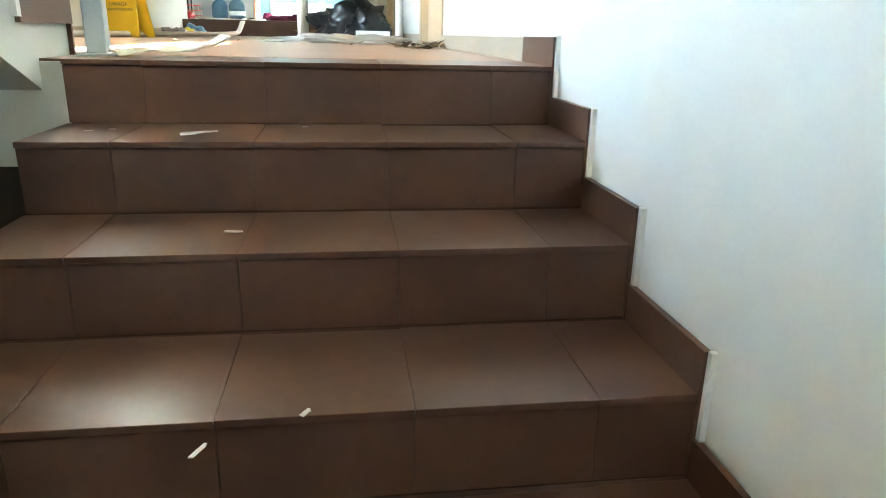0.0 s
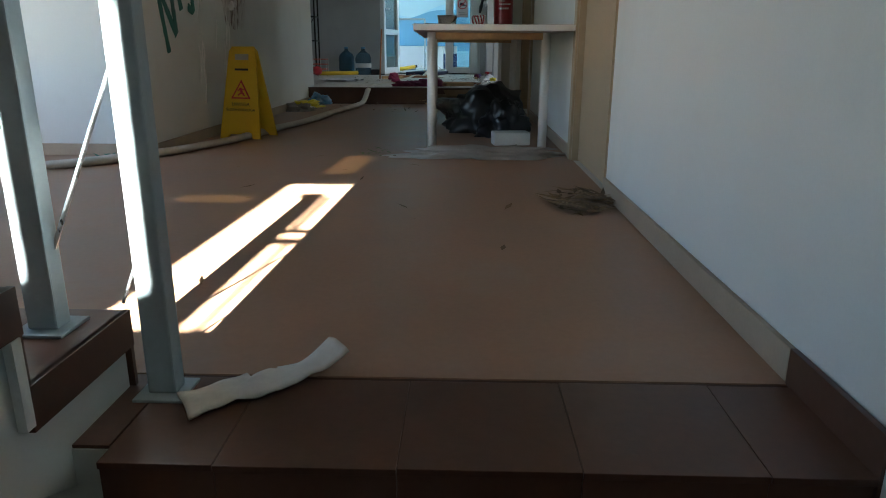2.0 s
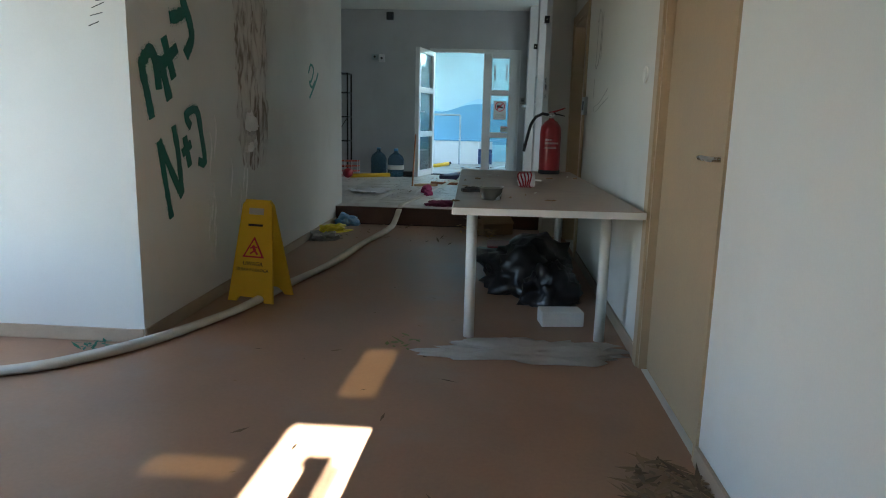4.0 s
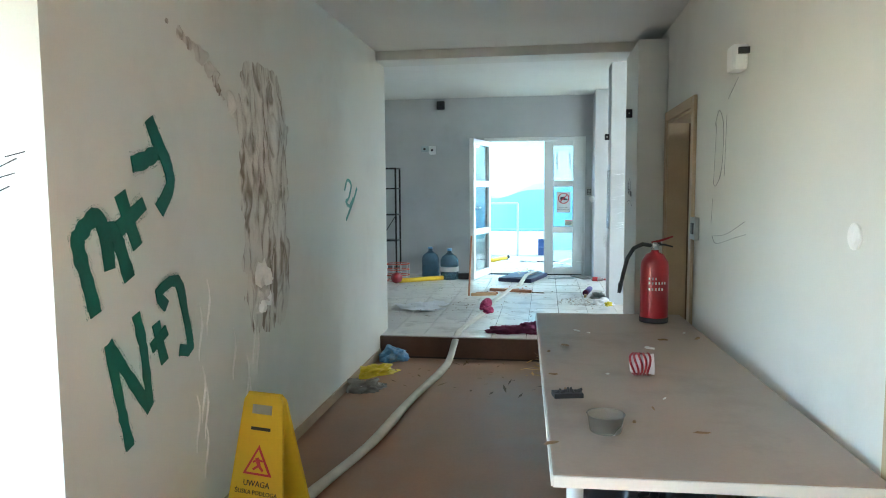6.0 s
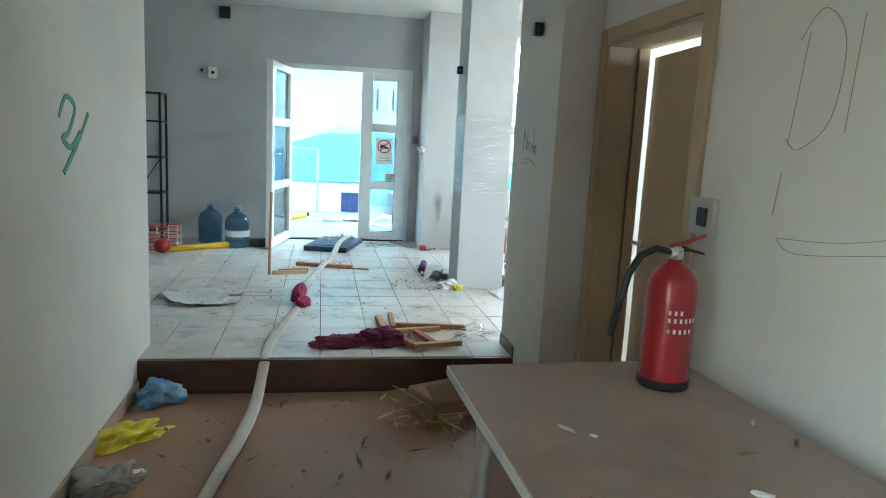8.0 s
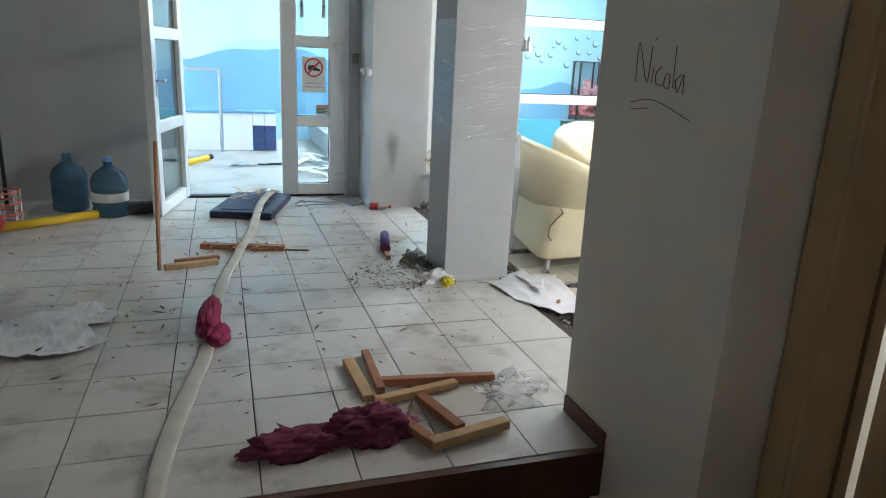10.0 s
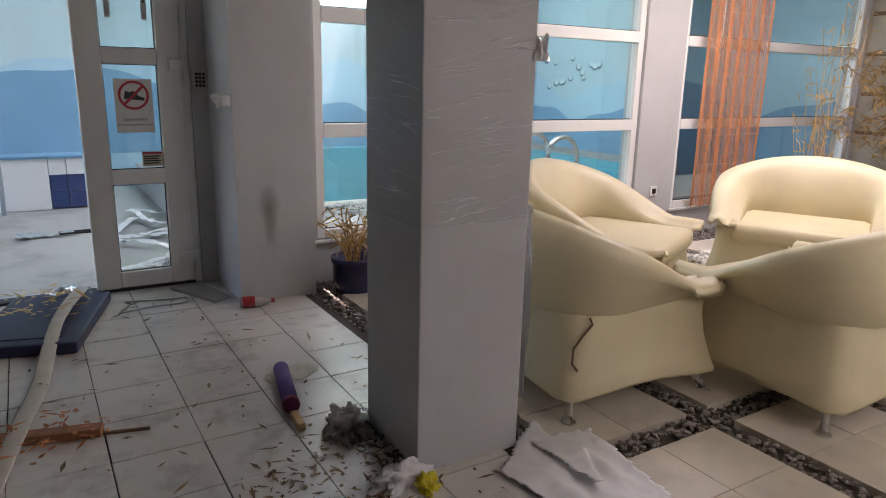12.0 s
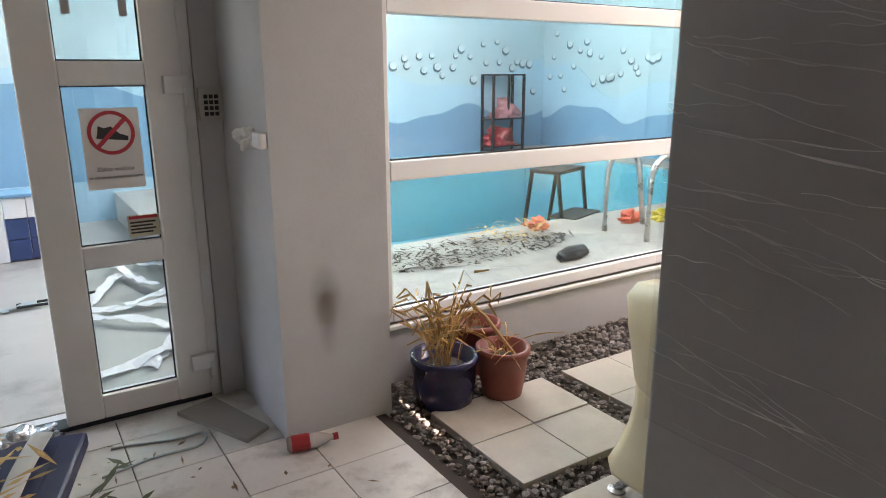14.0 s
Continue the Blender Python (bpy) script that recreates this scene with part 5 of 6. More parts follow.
for z in (0.02, 0.10, 0.18, 0.26):
    part("hoop", tube([(0.18 * math.cos(a), 0.13 * math.sin(a), z) for a in [k * 0.3142 for k in range(21)]], 0.007, 5), surface("orange_wire", (0.5, 0.08, 0.04), 0.5), basket)
for k in range(10):
    a = k * 0.628
    part("wire", tube([(0.18 * math.cos(a), 0.13 * math.sin(a), 0.0), (0.18 * math.cos(a), 0.13 * math.sin(a), 0.27)], 0.005, 5), M["sign_white"], basket)
fl = thing("toy_mallet", (-2.15, 12.72, LZ), 35, "yellow tube with a red ball on the floor", "toy")
part("tube", tube([(-0.28, 0, 0.035), (0.42, 0.0, 0.035)], 0.033, 14), M["yellow"], fl, smooth=True)
part("head", lathe([(0.01, 0), (0.07, 0.03), (0.085, 0.08), (0.07, 0.13), (0.01, 0.16)], 18), M["red"], fl, "red ball head", smooth=True).matrix_basis = pose(-0.32, 0, 0)
sh = thing("broken_board", (-1.48, 13.12, LZ), 10, "dark plastic offcut behind the bottles", "board")
part("board", box(-0.12, 0.12, -0.05, 0.05, 0, 0.09, 0.01), M["black"], sh)

matt = thing("gym_mat", (-0.62, 13.2, LZ), -16, "navy blue vinyl mat on the floor", "mat")
part("cushion", box(-0.25, 0.25, -0.42, 0.42, 0, 0.06, 0.014), M["mat_blue"], matt)
part("piping", box(-0.17, 0.17, -0.34, 0.34, 0.06, 0.066, 0.003), M["mat_blue"], matt)
leaves("mat_litter", -0.62, 13.3, LZ + 0.066, 0.4, 0.5, 60, 0.09, M["straw"], "straw and paper scraps on the mat", "debris", False, 9)
soft("foil_wrap", (-0.50, 13.62, LZ), 30, 0.22, 0.14, 0.06, 3.9, surface("foil", (0.6, 0.6, 0.62), 0.25, 0.8), "crumpled foil wrapper by the threshold", "wrapper", 0.8)
tw = thing("towel", (-0.945, 10.50, LZ + 0.035), -6, "crimson towel dropped over the hose", "towel")
part("fabric", heap(0.10, 0.44, 0.085, 14.0, 0.22, 5), M["pink"], tw, smooth=True)
part("loose_corner", heap(0.11, 0.2, 0.05, 3.0, 0.35, 4), M["pink"], tw, smooth=True).matrix_basis = pose(0.05, -0.14, -0.03)
cl = thing("clothing_heap", (-0.50, 9.34, LZ), 4, "heap of dark purple clothing on the tiles", "clothing")
part("sleeve", heap(0.30, 0.13, 0.06, 17.5, 0.5, 5), M["purple"], cl, smooth=True).matrix_basis = pose(-0.14, 0.0, 0)
part("fabric", heap(0.28, 0.17, 0.09, 5.5, 0.4, 5), M["purple"], cl, smooth=True).matrix_basis = pose(0.12, 0.02, 0)


def plank(name, a, b, w, h, material, label, group="", z=0.0, parent=None):
    """A length of timber from a to b lying on the tiles."""
    a, b = Vector(a), Vector(b)
    L, ang = (b - a).length, math.degrees(math.atan2(b.y - a.y, b.x - a.x))
    t = thing(name, (a.x, a.y, LZ + z), ang, label, "timber", group) if parent is None else None
    return part("board", box(0, L, -w / 2, w / 2, 0, h, 0.004), material, t)


fr = [((-0.36, 10.04), (-0.34, 9.68), 0.05, 0.03), ((-0.27, 10.10), (-0.28, 9.72), 0.035, 0.035), ((-0.28, 9.80), (0.22, 9.74), 0.035, 0.035), ((-0.32, 9.64), (0.04, 9.72), 0.04, 0.03), ((-0.14, 9.64), (-0.06, 9.37), 0.045, 0.03), ((-0.32, 9.63), (-0.18, 9.28), 0.04, 0.03), ((-0.2, 9.28), (0.12, 9.36), 0.045, 0.035)]
for k, (a, b, w, h) in enumerate(fr):
    plank("broken_frame_piece", (a[0], a[1] - 0.08, 0), (b[0], b[1] - 0.08, 0), w, h, M["wood"] if k % 3 else M["wood_pale"], "splintered reddish wooden frame piece on the tiles", "broken wooden frame", 0.002 * k)
plank("plank", (-1.02, 11.98, 0), (-0.47, 11.84, 0), 0.06, 0.035, M["wood"], "splintered red brown plank under the hose")
plank("stick", (-0.47, 11.83, 0), (-0.31, 11.79, 0), 0.012, 0.012, M["beige_dark"], "thin dark stick on the tiles")
plank("chair_leg", (-1.22, 11.50, 0), (-0.91, 11.58, 0), 0.045, 0.035, M["wood_pale"], "broken wooden chair part", "broken chair")
plank("chair_leg", (-1.17, 11.62, 0), (-0.90, 11.68, 0), 0.035, 0.03, M["wood"], "broken wooden chair rail", "broken chair")
stick = thing("leaning_stick", (-1.25, 11.5, LZ), 0, "thin wooden stick standing against the open door", "stick")
part("stick", tube([(0, 0, 0), (-0.02, 0.5, 0.72)], 0.012, 8), M["wood"], stick)
leaves("wood_splinters", -0.72, 11.85, LZ, 0.55, 0.4, 90, 0.06, surface("wood_splinter", (0.5, 0.2, 0.08), 0.7, island=0.4), "orange wood splinters round the plank", "debris", False, 12)
ps = thing("paper_sheet", (-1.62, 10.55, LZ), 30, "large crumpled white sheet on the lobby tiles", "sheet")
part("sheet", sheet(0.62, 0.55, 26, 22, 0.035, 12.0, 0.002, lambda u, v: u + v > 0.25 and not (u > 0.7 and v < 0.45)), M["paper"], ps)
ps = thing("paper_sheet", (0.915, 10.70, LZ), 0, "large torn white paper sheet with a folded corner beside the column", "sheet")
PAPER = [(0.10, 0.43), (-0.25, 0.19), (-0.185, -0.13), (-0.05, -0.40), (0.105, -0.43), (0.19, -0.18), (0.25, 0.25), (0.09, 0.30)]


def within(px, py, ring):
    odd = False
    for (ax, ay), (bx, by) in zip(ring, ring[1:] + ring[:1]):
        if (ay > py) != (by > py) and px < (bx - ax) * (py - ay) / (by - ay) + ax:
            odd = not odd
    return odd


part("sheet", sheet(0.52, 0.90, 44, 72, 0.022, 21.0, 0.002, lambda u, v: within((u - 0.5) * 0.52, (v - 0.5) * 0.90, PAPER)), M["paper"], ps, smooth=True)
part("folded_corner", sheet(0.30, 0.20, 20, 14, 0.03, 27.0, 0.002, lambda u, v: v < 0.15 + 0.85 * u), M["paper"], ps, "corner folded over", smooth=True).matrix_basis = pose(-0.02, 0.10, 0.022, 0, 4, 62)
part("leaf_scrap", heap(0.06, 0.02, 0.012, 3.0, 0.5, 2), M["leaf_dry"], ps).matrix_basis = pose(0.02, -0.24, 0.022, 0, 0, 50)
roll = thing("foam_roller", (0.245, 11.86, LZ), 78, "short purple foam roller by the column", "roller")
part("roller", tube([(-0.18, 0, 0.035), (0.17, 0, 0.035)], 0.034, 14), surface("purple_foam", (0.14, 0.10, 0.30), 0.8, vary=0.25, stain=0.3), roll, smooth=True)
part("end", tube([(-0.21, 0, 0.035), (-0.18, 0, 0.035)], 0.036, 14), M["purple"], roll)
plank("wood_offcut", (0.20, 11.62, 0), (0.19, 11.50, 0), 0.03, 0.03, M["wood_pale"], "short pale wood offcut")
rs = thing("rag", (0.33, 12.02, LZ), 20, "thin grey torn cloth on the tiles", "rag")
part("cloth", sheet(0.34, 0.2, 18, 12, 0.012, 31.0, 0.002, lambda u, v: (u - 0.5) ** 2 + (v - 0.5) ** 2 < 0.2), M["rag"], rs)
leaves("column_litter", 0.22, 11.14, LZ, 0.75, 0.6, 320, 0.04, M["leaf_dry"], "dirt and leaves scattered at the column foot", "debris", True, 14)
leaves("column_litter", 0.42, 11.3, LZ, 0.22, 0.5, 120, 0.05, M["bag_black"], "black torn scraps at the column foot", "debris", True, 15)
soft("torn_wrapper", (0.36, 11.0, LZ), 15, 0.15, 0.07, 0.06, 7.0, M["paper"], "torn white wrapper at the column foot", "wrapper", 0.9)
soft("torn_wrapper", (0.42, 10.94, LZ), 60, 0.08, 0.06, 0.035, 5.5, M["yellow_bag"], "small yellow wrapper at the column foot", "wrapper", 0.9)
soft("scrap_bundle", (0.34, 11.42, LZ), 70, 0.2, 0.12, 0.07, 9.1, surface("grey_scrap", (0.3, 0.29, 0.27), 0.7, vary=0.4), "dirty grey bundle of scraps by the column", "debris", 0.9)
leaves("tile_litter", -0.5, 11.5, LZ, 2.6, 4.2, 300, 0.045, M["leaf_dry"], "dry leaves and dirt scattered on the white tiles", "debris", True, 16)
leaves("tile_litter", -1.9, 11.5, LZ, 2.4, 3.8, 120, 0.05, M["leaf_dry"], "dirt scattered on the white tiles", "debris", True, 17)
leaves("green_leaf_blades", -0.22, 13.12, LZ, 0.24, 0.3, 8, 0.15, surface("green_blade", (0.07, 0.085, 0.04), 0.7), "long green leaf blades on the tiles", "leaves", False, 18)
coke = thing("drink_bottle", (0.45, 13.05, LZ + 0.032), 0, "small plastic drink bottle with red label and cap", "bottle")
bt = part("bottle", lathe([(0.024, 0), (0.03, 0.006), (0.031, 0.05), (0.028, 0.08), (0.031, 0.11), (0.02, 0.15), (0.012, 0.17), (0.012, 0.185)], 18), surface("clear_pet", (0.75, 0.72, 0.72), 0.15, transmission=0.6), coke, smooth=True)
lb = part("label", lathe([(0.0325, 0.015), (0.0325, 0.085)], 18), M["red"], coke, "red label")
cp = part("cap", lathe([(0.014, 0.178), (0.015, 0.198)], 14), M["red"], coke, "red cap")
for q in (bt, lb, cp):
    q.matrix_basis = pose(-0.08, 0, 0, 0, 90, -12)
bd = thing("tile_offcut", (0.23, 13.42, LZ), 0, "loose grey tile lying by the pier", "tile")
part("tile", prism([(-0.15, 0.17), (0.03, -0.22), (0.14, -0.16), (0.02, 0.22)], 0.018, "z", 0.0), surface("grey_tile", (0.30, 0.28, 0.25), 0.6), bd)
cab = thing("cable", (0, 0, LZ), 0, "thin grey cable curled by the door", "cable")
part("cable", tube([(-0.2 + 0.34 * math.sin(k * 0.22), 13.42 - 0.16 * math.sin(k * 0.11) ** 2 + 0.02 * math.cos(k), 0.006) for k in range(16)], 0.005, 6), M["galv"], cab)

# ---- lounge windows ----
def lounge_window(n, x0, x1, z0, mull, label):
    w = thing("window_%d" % n, (0, 0, 0), 0, label, "window")
    w["kind"] = "structure"
    z1, f = 4.3, 0.065
    part("window_frame", box(x0, x0 + f, 13.45, 13.53, z0, z1, 0.006), M["pvc"], w)
    part("window_frame", box(x1 - f, x1, 13.45, 13.53, z0, z1, 0.006), M["pvc"], w)
    for a, b in ((z0, z0 + 0.06), (2.645, 2.735), (3.37, 3.46), (z1 - f, z1)):
        part("window_rail", box(x0 + f, x1 - f, 13.445, 13.53, a, b, 0.006), M["pvc"], w)
    for m in mull:
        part("mullion", box(m - 0.03, m + 0.03, 13.452, 13.528, z0 + 0.06, z1 - f, 0.004), M["pvc"], w)
    for a, b in ((z0 + 0.06, 2.645), (2.735, 3.37), (3.46, z1 - f)):
        g = part("pane", box(x0 + f - 0.005, x1 - f + 0.005, 13.488, 13.494, a - 0.005, b + 0.005), M["glass"], w)
        g.visible_shadow = False
        part("gasket", box(x0 + f, x1 - f, 13.478, 13.486, a, a + 0.008), M["black"], w)
    part("window_sill", box(x0 - 0.03, x1 + 0.03, 13.395, 13.45, z0 - 0.02, z0, 0.004), M["pvc"], w)
    return w


lounge_window(1, 1.0, 3.95, 1.97, [], "white framed lounge window onto the pool")
lounge_window(2, 4.44, 7.3, 1.92, [], "white framed lounge window with a bamboo blind")
tagged(link(box(0.878, 0.93, 13.40, 13.418, LZ, 4.3), "trim_foam", M["black"]), "black sealing strip beside the pier", "trim", kind="structure")
sk = thing("wall_socket", (4.19, 13.42, 2.10), 0, "white wall socket with a dark insert", "socket")
part("plate", box(-0.045, 0.045, -0.012, 0, -0.045, 0.045, 0.004), M["pvc"], sk)
part("insert", box(-0.02, 0.025, -0.02, -0.011, -0.022, 0.022, 0.004), M["black"], sk)
blind = thing("bamboo_blind", (5.09, 13.36, 1.93), 0, "long red brown bamboo blind hanging over the window", "blind")
verts, faces = [], []
rb = random.Random(61)
for k in range(74):
    xa = -0.45 + 0.9 * k / 74
    w, ya, lean = 0.0108 + rb.uniform(-0.001, 0.0012), 0.016 * math.sin(k * 0.52) + rb.uniform(-0.002, 0.002), rb.uniform(-0.002, 0.002)
    for q in range(12):
        za, zb = 2.38 * q / 12, 2.38 * (q + 1) / 12
        b = len(verts)
        for z in (za, zb):
            d = lean * z + 0.0018 * math.sin(5.0 * z + k)
            verts += [(xa + d, ya, z), (xa + d + w / 2, ya - 0.004, z), (xa + d + w, ya, z), (xa + d + w / 2, ya + 0.003, z)]
        faces += [(b + i, b + (i + 1) % 4, b + 4 + (i + 1) % 4, b + 4 + i) for i in range(4)]
me = bpy.data.meshes.new("slats")
me.from_pydata(verts, [], faces)
me.materials.append(M["blind"])
so = new("slats", me)
so.parent = blind
so["kind"] = "stuff"
for k in range(9):
    part("cord", tube([(-0.45, -0.024, 0.12 + 0.27 * k), (0.45, -0.024, 0.125 + 0.27 * k)], 0.002, 5), M["wood_pale"], blind)
part("head_rail", box(-0.46, 0.46, -0.03, 0.03, 2.38, 2.42, 0.005), M["wood"], blind)

# ---- armchairs ----
def armchair(at, turn, label):
    ch = thing("armchair", (at[0], at[1], LZ), turn, label, "armchair", "armchairs in the lounge")
    # body: a waisted box, flared at the foot
    b = bmesh.new()
    n, rings = 56, []
    for z, w, d, p in ((0.125, 1.10, 0.85, 18), (0.14, 1.11, 0.86, 16), (0.19, 1.06, 0.825, 14), (0.27, 1.025, 0.79, 12), (0.36, 1.01, 0.775, 10), (0.43, 1.015, 0.785, 9), (0.47, 0.98, 0.76, 7)):
        ring = []
        for k in range(n):
            a = 2 * math.pi * (k + 0.5) / n
            c, s = math.cos(a), math.sin(a)
            r = (abs(c) ** p + abs(s) ** p) ** (-1 / p)
            lift = 0.03 * (1 - min(1, abs(abs(c) * r - abs(s) * r) / 0.9)) if z < 0.15 else 0.0
            ring.append(b.verts.new((c * r * w / 2, s * r * d / 2, z - lift)))
        rings.append(ring)
    for u, v in zip(rings, rings[1:]):
        for k in range(n):
            b.faces.new((u[k], u[(k + 1) % n], v[(k + 1) % n], v[k]))
    b.faces.new(rings[0][::-1]), b.faces.new(rings[-1])
    part("body", b, M["leather"], ch, smooth=True)
    # shell: one sweep of back and rolled arms, squarer at its foot than along its rim
    b = bmesh.new()
    NS, rings = 52, []
    for i in range(NS + 1):
        t = -1 + 2 * i / NS
        a = t * radians(146)
        rise = math.cos(min(1.0, abs(t) / 0.84) * math.pi / 2) ** 1.12
        top = 0.515 + 0.345 * rise
        out = 0.035 + 0.085 * rise
        end = max(0.0, (abs(t) - 0.95) / 0.05)
        k = 1 - 0.45 * end
        low = 0.415 + 0.045 * max(0.0, (abs(t) - 0.5) / 0.5)
        prof = [(-0.05, low - 0.01), (0.012, low), (0.026 + out * 0.35, low + 0.035), (0.045 + out * 0.75, 0.46 + (top - 0.46) * 0.55), (0.045 + out, top - 0.065), (0.028 + out, top - 0.018), (-0.02 + out, top),
                (-0.075 + out, top - 0.018), (-0.105 + out * 0.8, top - 0.07), (-0.12 + out * 0.2, 0.46 + (top - 0.46) * 0.45), (-0.125, 0.45)]
        ring = []
        for o, z in prof:
            h = max(0.0, min(1.0, (z - 0.42) / 0.40))
            p = 4.5 - 2.3 * h
            if abs(t) <= 0.62:
                r = (abs(math.sin(a)) ** p + abs(math.cos(a)) ** p) ** (-1 / p)
                px, py = 0.49 * math.sin(a) * r, -0.39 * math.cos(a) * r
                nx, ny = px / 0.49, py / 0.39
            else:
                s = (abs(t) - 0.62) / 0.38
                px, py = math.copysign(0.49 - 0.03 * s * s, t), -0.39 * math.cos(0.62 * radians(146)) + 0.44 * s
                nx, ny = math.copysign(1.0, t), 0.0
            L = math.hypot(nx, ny)
            ring.append(b.verts.new((px + nx / L * o * k, py + ny / L * o * k + 0.015 * end, 0.5 + (z - 0.5) * (1 - 0.22 * end))))
        rings.append(ring)
    m = len(rings[0])
    for u, v in zip(rings, rings[1:]):
        for k in range(m):
            b.faces.new((u[k], u[(k + 1) % m], v[(k + 1) % m], v[k]))
    b.faces.new(rings[0][::-1]), b.faces.new(rings[-1])
    bmesh.ops.recalc_face_normals(b, faces=b.faces)
    part("backrest", b, M["leather"], ch, smooth=True)
    part("seat", box(-0.39, 0.39, -0.28, 0.43, 0.36, 0.475, 0.045), M["leather"], ch, smooth=True)
    part("seam", tube([(0.37 * math.cos(q), 0.425, 0.40 + 0.0 * q) for q in (math.pi, 2.4, 1.57, 0.8, 0)], 0.004, 5), M["leather"], ch)
    for x, y in ((-0.475, -0.34), (0.475, -0.34), (-0.475, 0.345), (0.475, 0.345)):
        part("leg", tube([(x * 0.92, y * 0.92, 0.135), (x * 1.0, y * 1.0, 0.07), (x * 1.08, y * 1.08, 0.012)], [0.026, 0.018, 0.014], 10), M["steel"], ch, "curved steel leg", smooth=True)
        part("foot", lathe([(0.03, 0), (0.03, 0.008), (0.016, 0.014)], 14, at=(x * 1.08, y * 1.08, 0)), M["steel"], ch)
    return ch


A1 = armchair((1.56, 11.585, 0), -95, "cream leather tub armchair with a scuffed tear, beside the column")
A1.scale.x = 1.1
armchair((2.485, 10.845, 0), -1, "cream leather tub armchair seen from its back")
armchair((2.33, 12.10, 0), -153, "cream leather tub armchair near the window")
armchair((3.74, 11.72, 0), 118, "cream leather tub armchair facing the others")
tear = [(0.515, -0.30, 0.43), (0.51, -0.28, 0.40), (0.507, -0.32, 0.36), (0.508, -0.365, 0.31), (0.513, -0.37, 0.25), (0.522, -0.35, 0.22)]
part("tear", tube(tear, 0.005, 5), M["beige_dark"], A1, "dark torn seam")

# ---- lounge planting ----
def pot(at, r0, r1, h, material, label):
    p = thing("plant_pot", (at[0], at[1], LZ - 0.03), 0, label, "plant pot")
    part("pot", lathe([(r0 * 0.9, 0), (r0, 0.01), ((r0 + r1) / 2 * 1.06, h * 0.5), (r1, h - 0.03), (r1 * 1.07, h - 0.028), (r1 * 1.07, h), (r1 * 0.93, h), (r1 * 0.9, h - 0.06), (r0 * 0.8, h - 0.06)], 28), material, p, smooth=True)
    part("soil", lathe([(r1 * 0.9, h - 0.07), (r1 * 0.5, h - 0.05)], 20), M["soil"], p)
    return p


def strands(name, at, count, spread, height, r, material, label, seed, droop=0.5, leafy=0.0, parent=None):
    q = random.Random(seed)
    verts, faces = [], []

    def quad(p, d, w):
        s = d.cross(Vector((q.uniform(-1, 1), q.uniform(-1, 1), 0.2)))
        s = s.normalized() * w if s.length > 1e-4 else Vector((w, 0, 0))
        b = len(verts)
        verts.extend([p - s, p + s, p + d + s * 0.6, p + d - s * 0.6])
        faces.append((b, b + 1, b + 2, b + 3))
    for i in range(count):
        a = q.uniform(0, 6.28)
        p = Vector((q.uniform(-r, r), q.uniform(-r, r), 0))
        lean = Vector((math.cos(a), math.sin(a), 0)) * spread * q.uniform(0.1, 1)
        H = height * q.uniform(0.45, 1)
        n = 6
        for k in range(n):
            f = k / n
            d = Vector((lean.x / n * (0.4 + 1.4 * f), lean.y / n * (0.4 + 1.4 * f), H / n * (1 - droop * 1.6 * f)))
            quad(p, d, 0.0035)
            p = p + d
            if leafy and f > 0.25:
                for _ in range(int(leafy)):
                    quad(p, Vector((q.uniform(-1, 1), q.uniform(-1, 1), q.uniform(-1.2, 0.3))) * 0.07, 0.006)
    me = bpy.data.meshes.new(name)
    me.from_pydata([tuple(v) for v in verts], [], faces)
    me.materials.append(material)
    ob = new(name, me)
    if parent is not None:
        ob.parent = parent
        ob.matrix_basis = Matrix.Translation(at)
    else:
        ob.location = at
        tagged(ob, label, "plant", kind="stuff")
    return ob


p1 = pot((1.125, 13.10), 0.125, 0.143, 0.245, M["pot_navy"], "glazed navy plant pot with a dead plant")
strands("dead_plant", (0, 0, 0.17), 40, 0.24, 0.50, 0.05, M["straw"], "", 41, 0.25, 1, p1)
p2 = pot((1.375, 13.0), 0.085, 0.115, 0.26, M["pot_red"], "brick red plastic plant pot with dry stalks")
strands("dead_plant", (0, 0, 0.2), 16, 0.35, 0.25, 0.06, M["straw"], "", 42, 0.8, 0, p2)
part("stalk", tube([(0.06, -0.02, 0.2), (-0.1, 0.0, 0.42), (-0.18, 0.02, 0.5)], 0.009, 6), M["wood_pale"], p2)
p3 = pot((1.44, 13.30), 0.085, 0.115, 0.27, M["pot_red"], "brick red plastic plant pot behind the others")
strands("dead_plant", (0, 0, 0.2), 14, 0.2, 0.1, 0.06, M["straw"], "", 43, 0.9, 0, p3)
p4 = pot((6.35, 12.15), 0.2, 0.26, 0.45, M["pot_red"], "large pot holding a withered bush")
M["bush"] = surface("withered_leaf", (0.33, 0.21, 0.085), 0.8, scale=20, vary=0.3, island=0.4)
strands("dry_bush", (0, 0, 0.38), 230, 0.95, 1.75, 0.17, M["bush"], "", 44, 0.35, 7, p4)
for i in range(7):
    a = i * 0.9
    part("stem", tube([(0.06 * math.cos(a), 0.06 * math.sin(a), 0.38), (0.2 * math.cos(a), 0.2 * math.sin(a), 0.9), (0.42 * math.cos(a + 0.3), 0.42 * math.sin(a + 0.3), 1.5)], [0.014, 0.01, 0.004], 6), M["wood_pale"], p4)
strands("dry_reeds", (5.85, 12.95, LZ - 0.03), 40, 0.25, 2.2, 0.12, M["straw"], "tall dry reeds beside the window", 45, 0.05, 1)
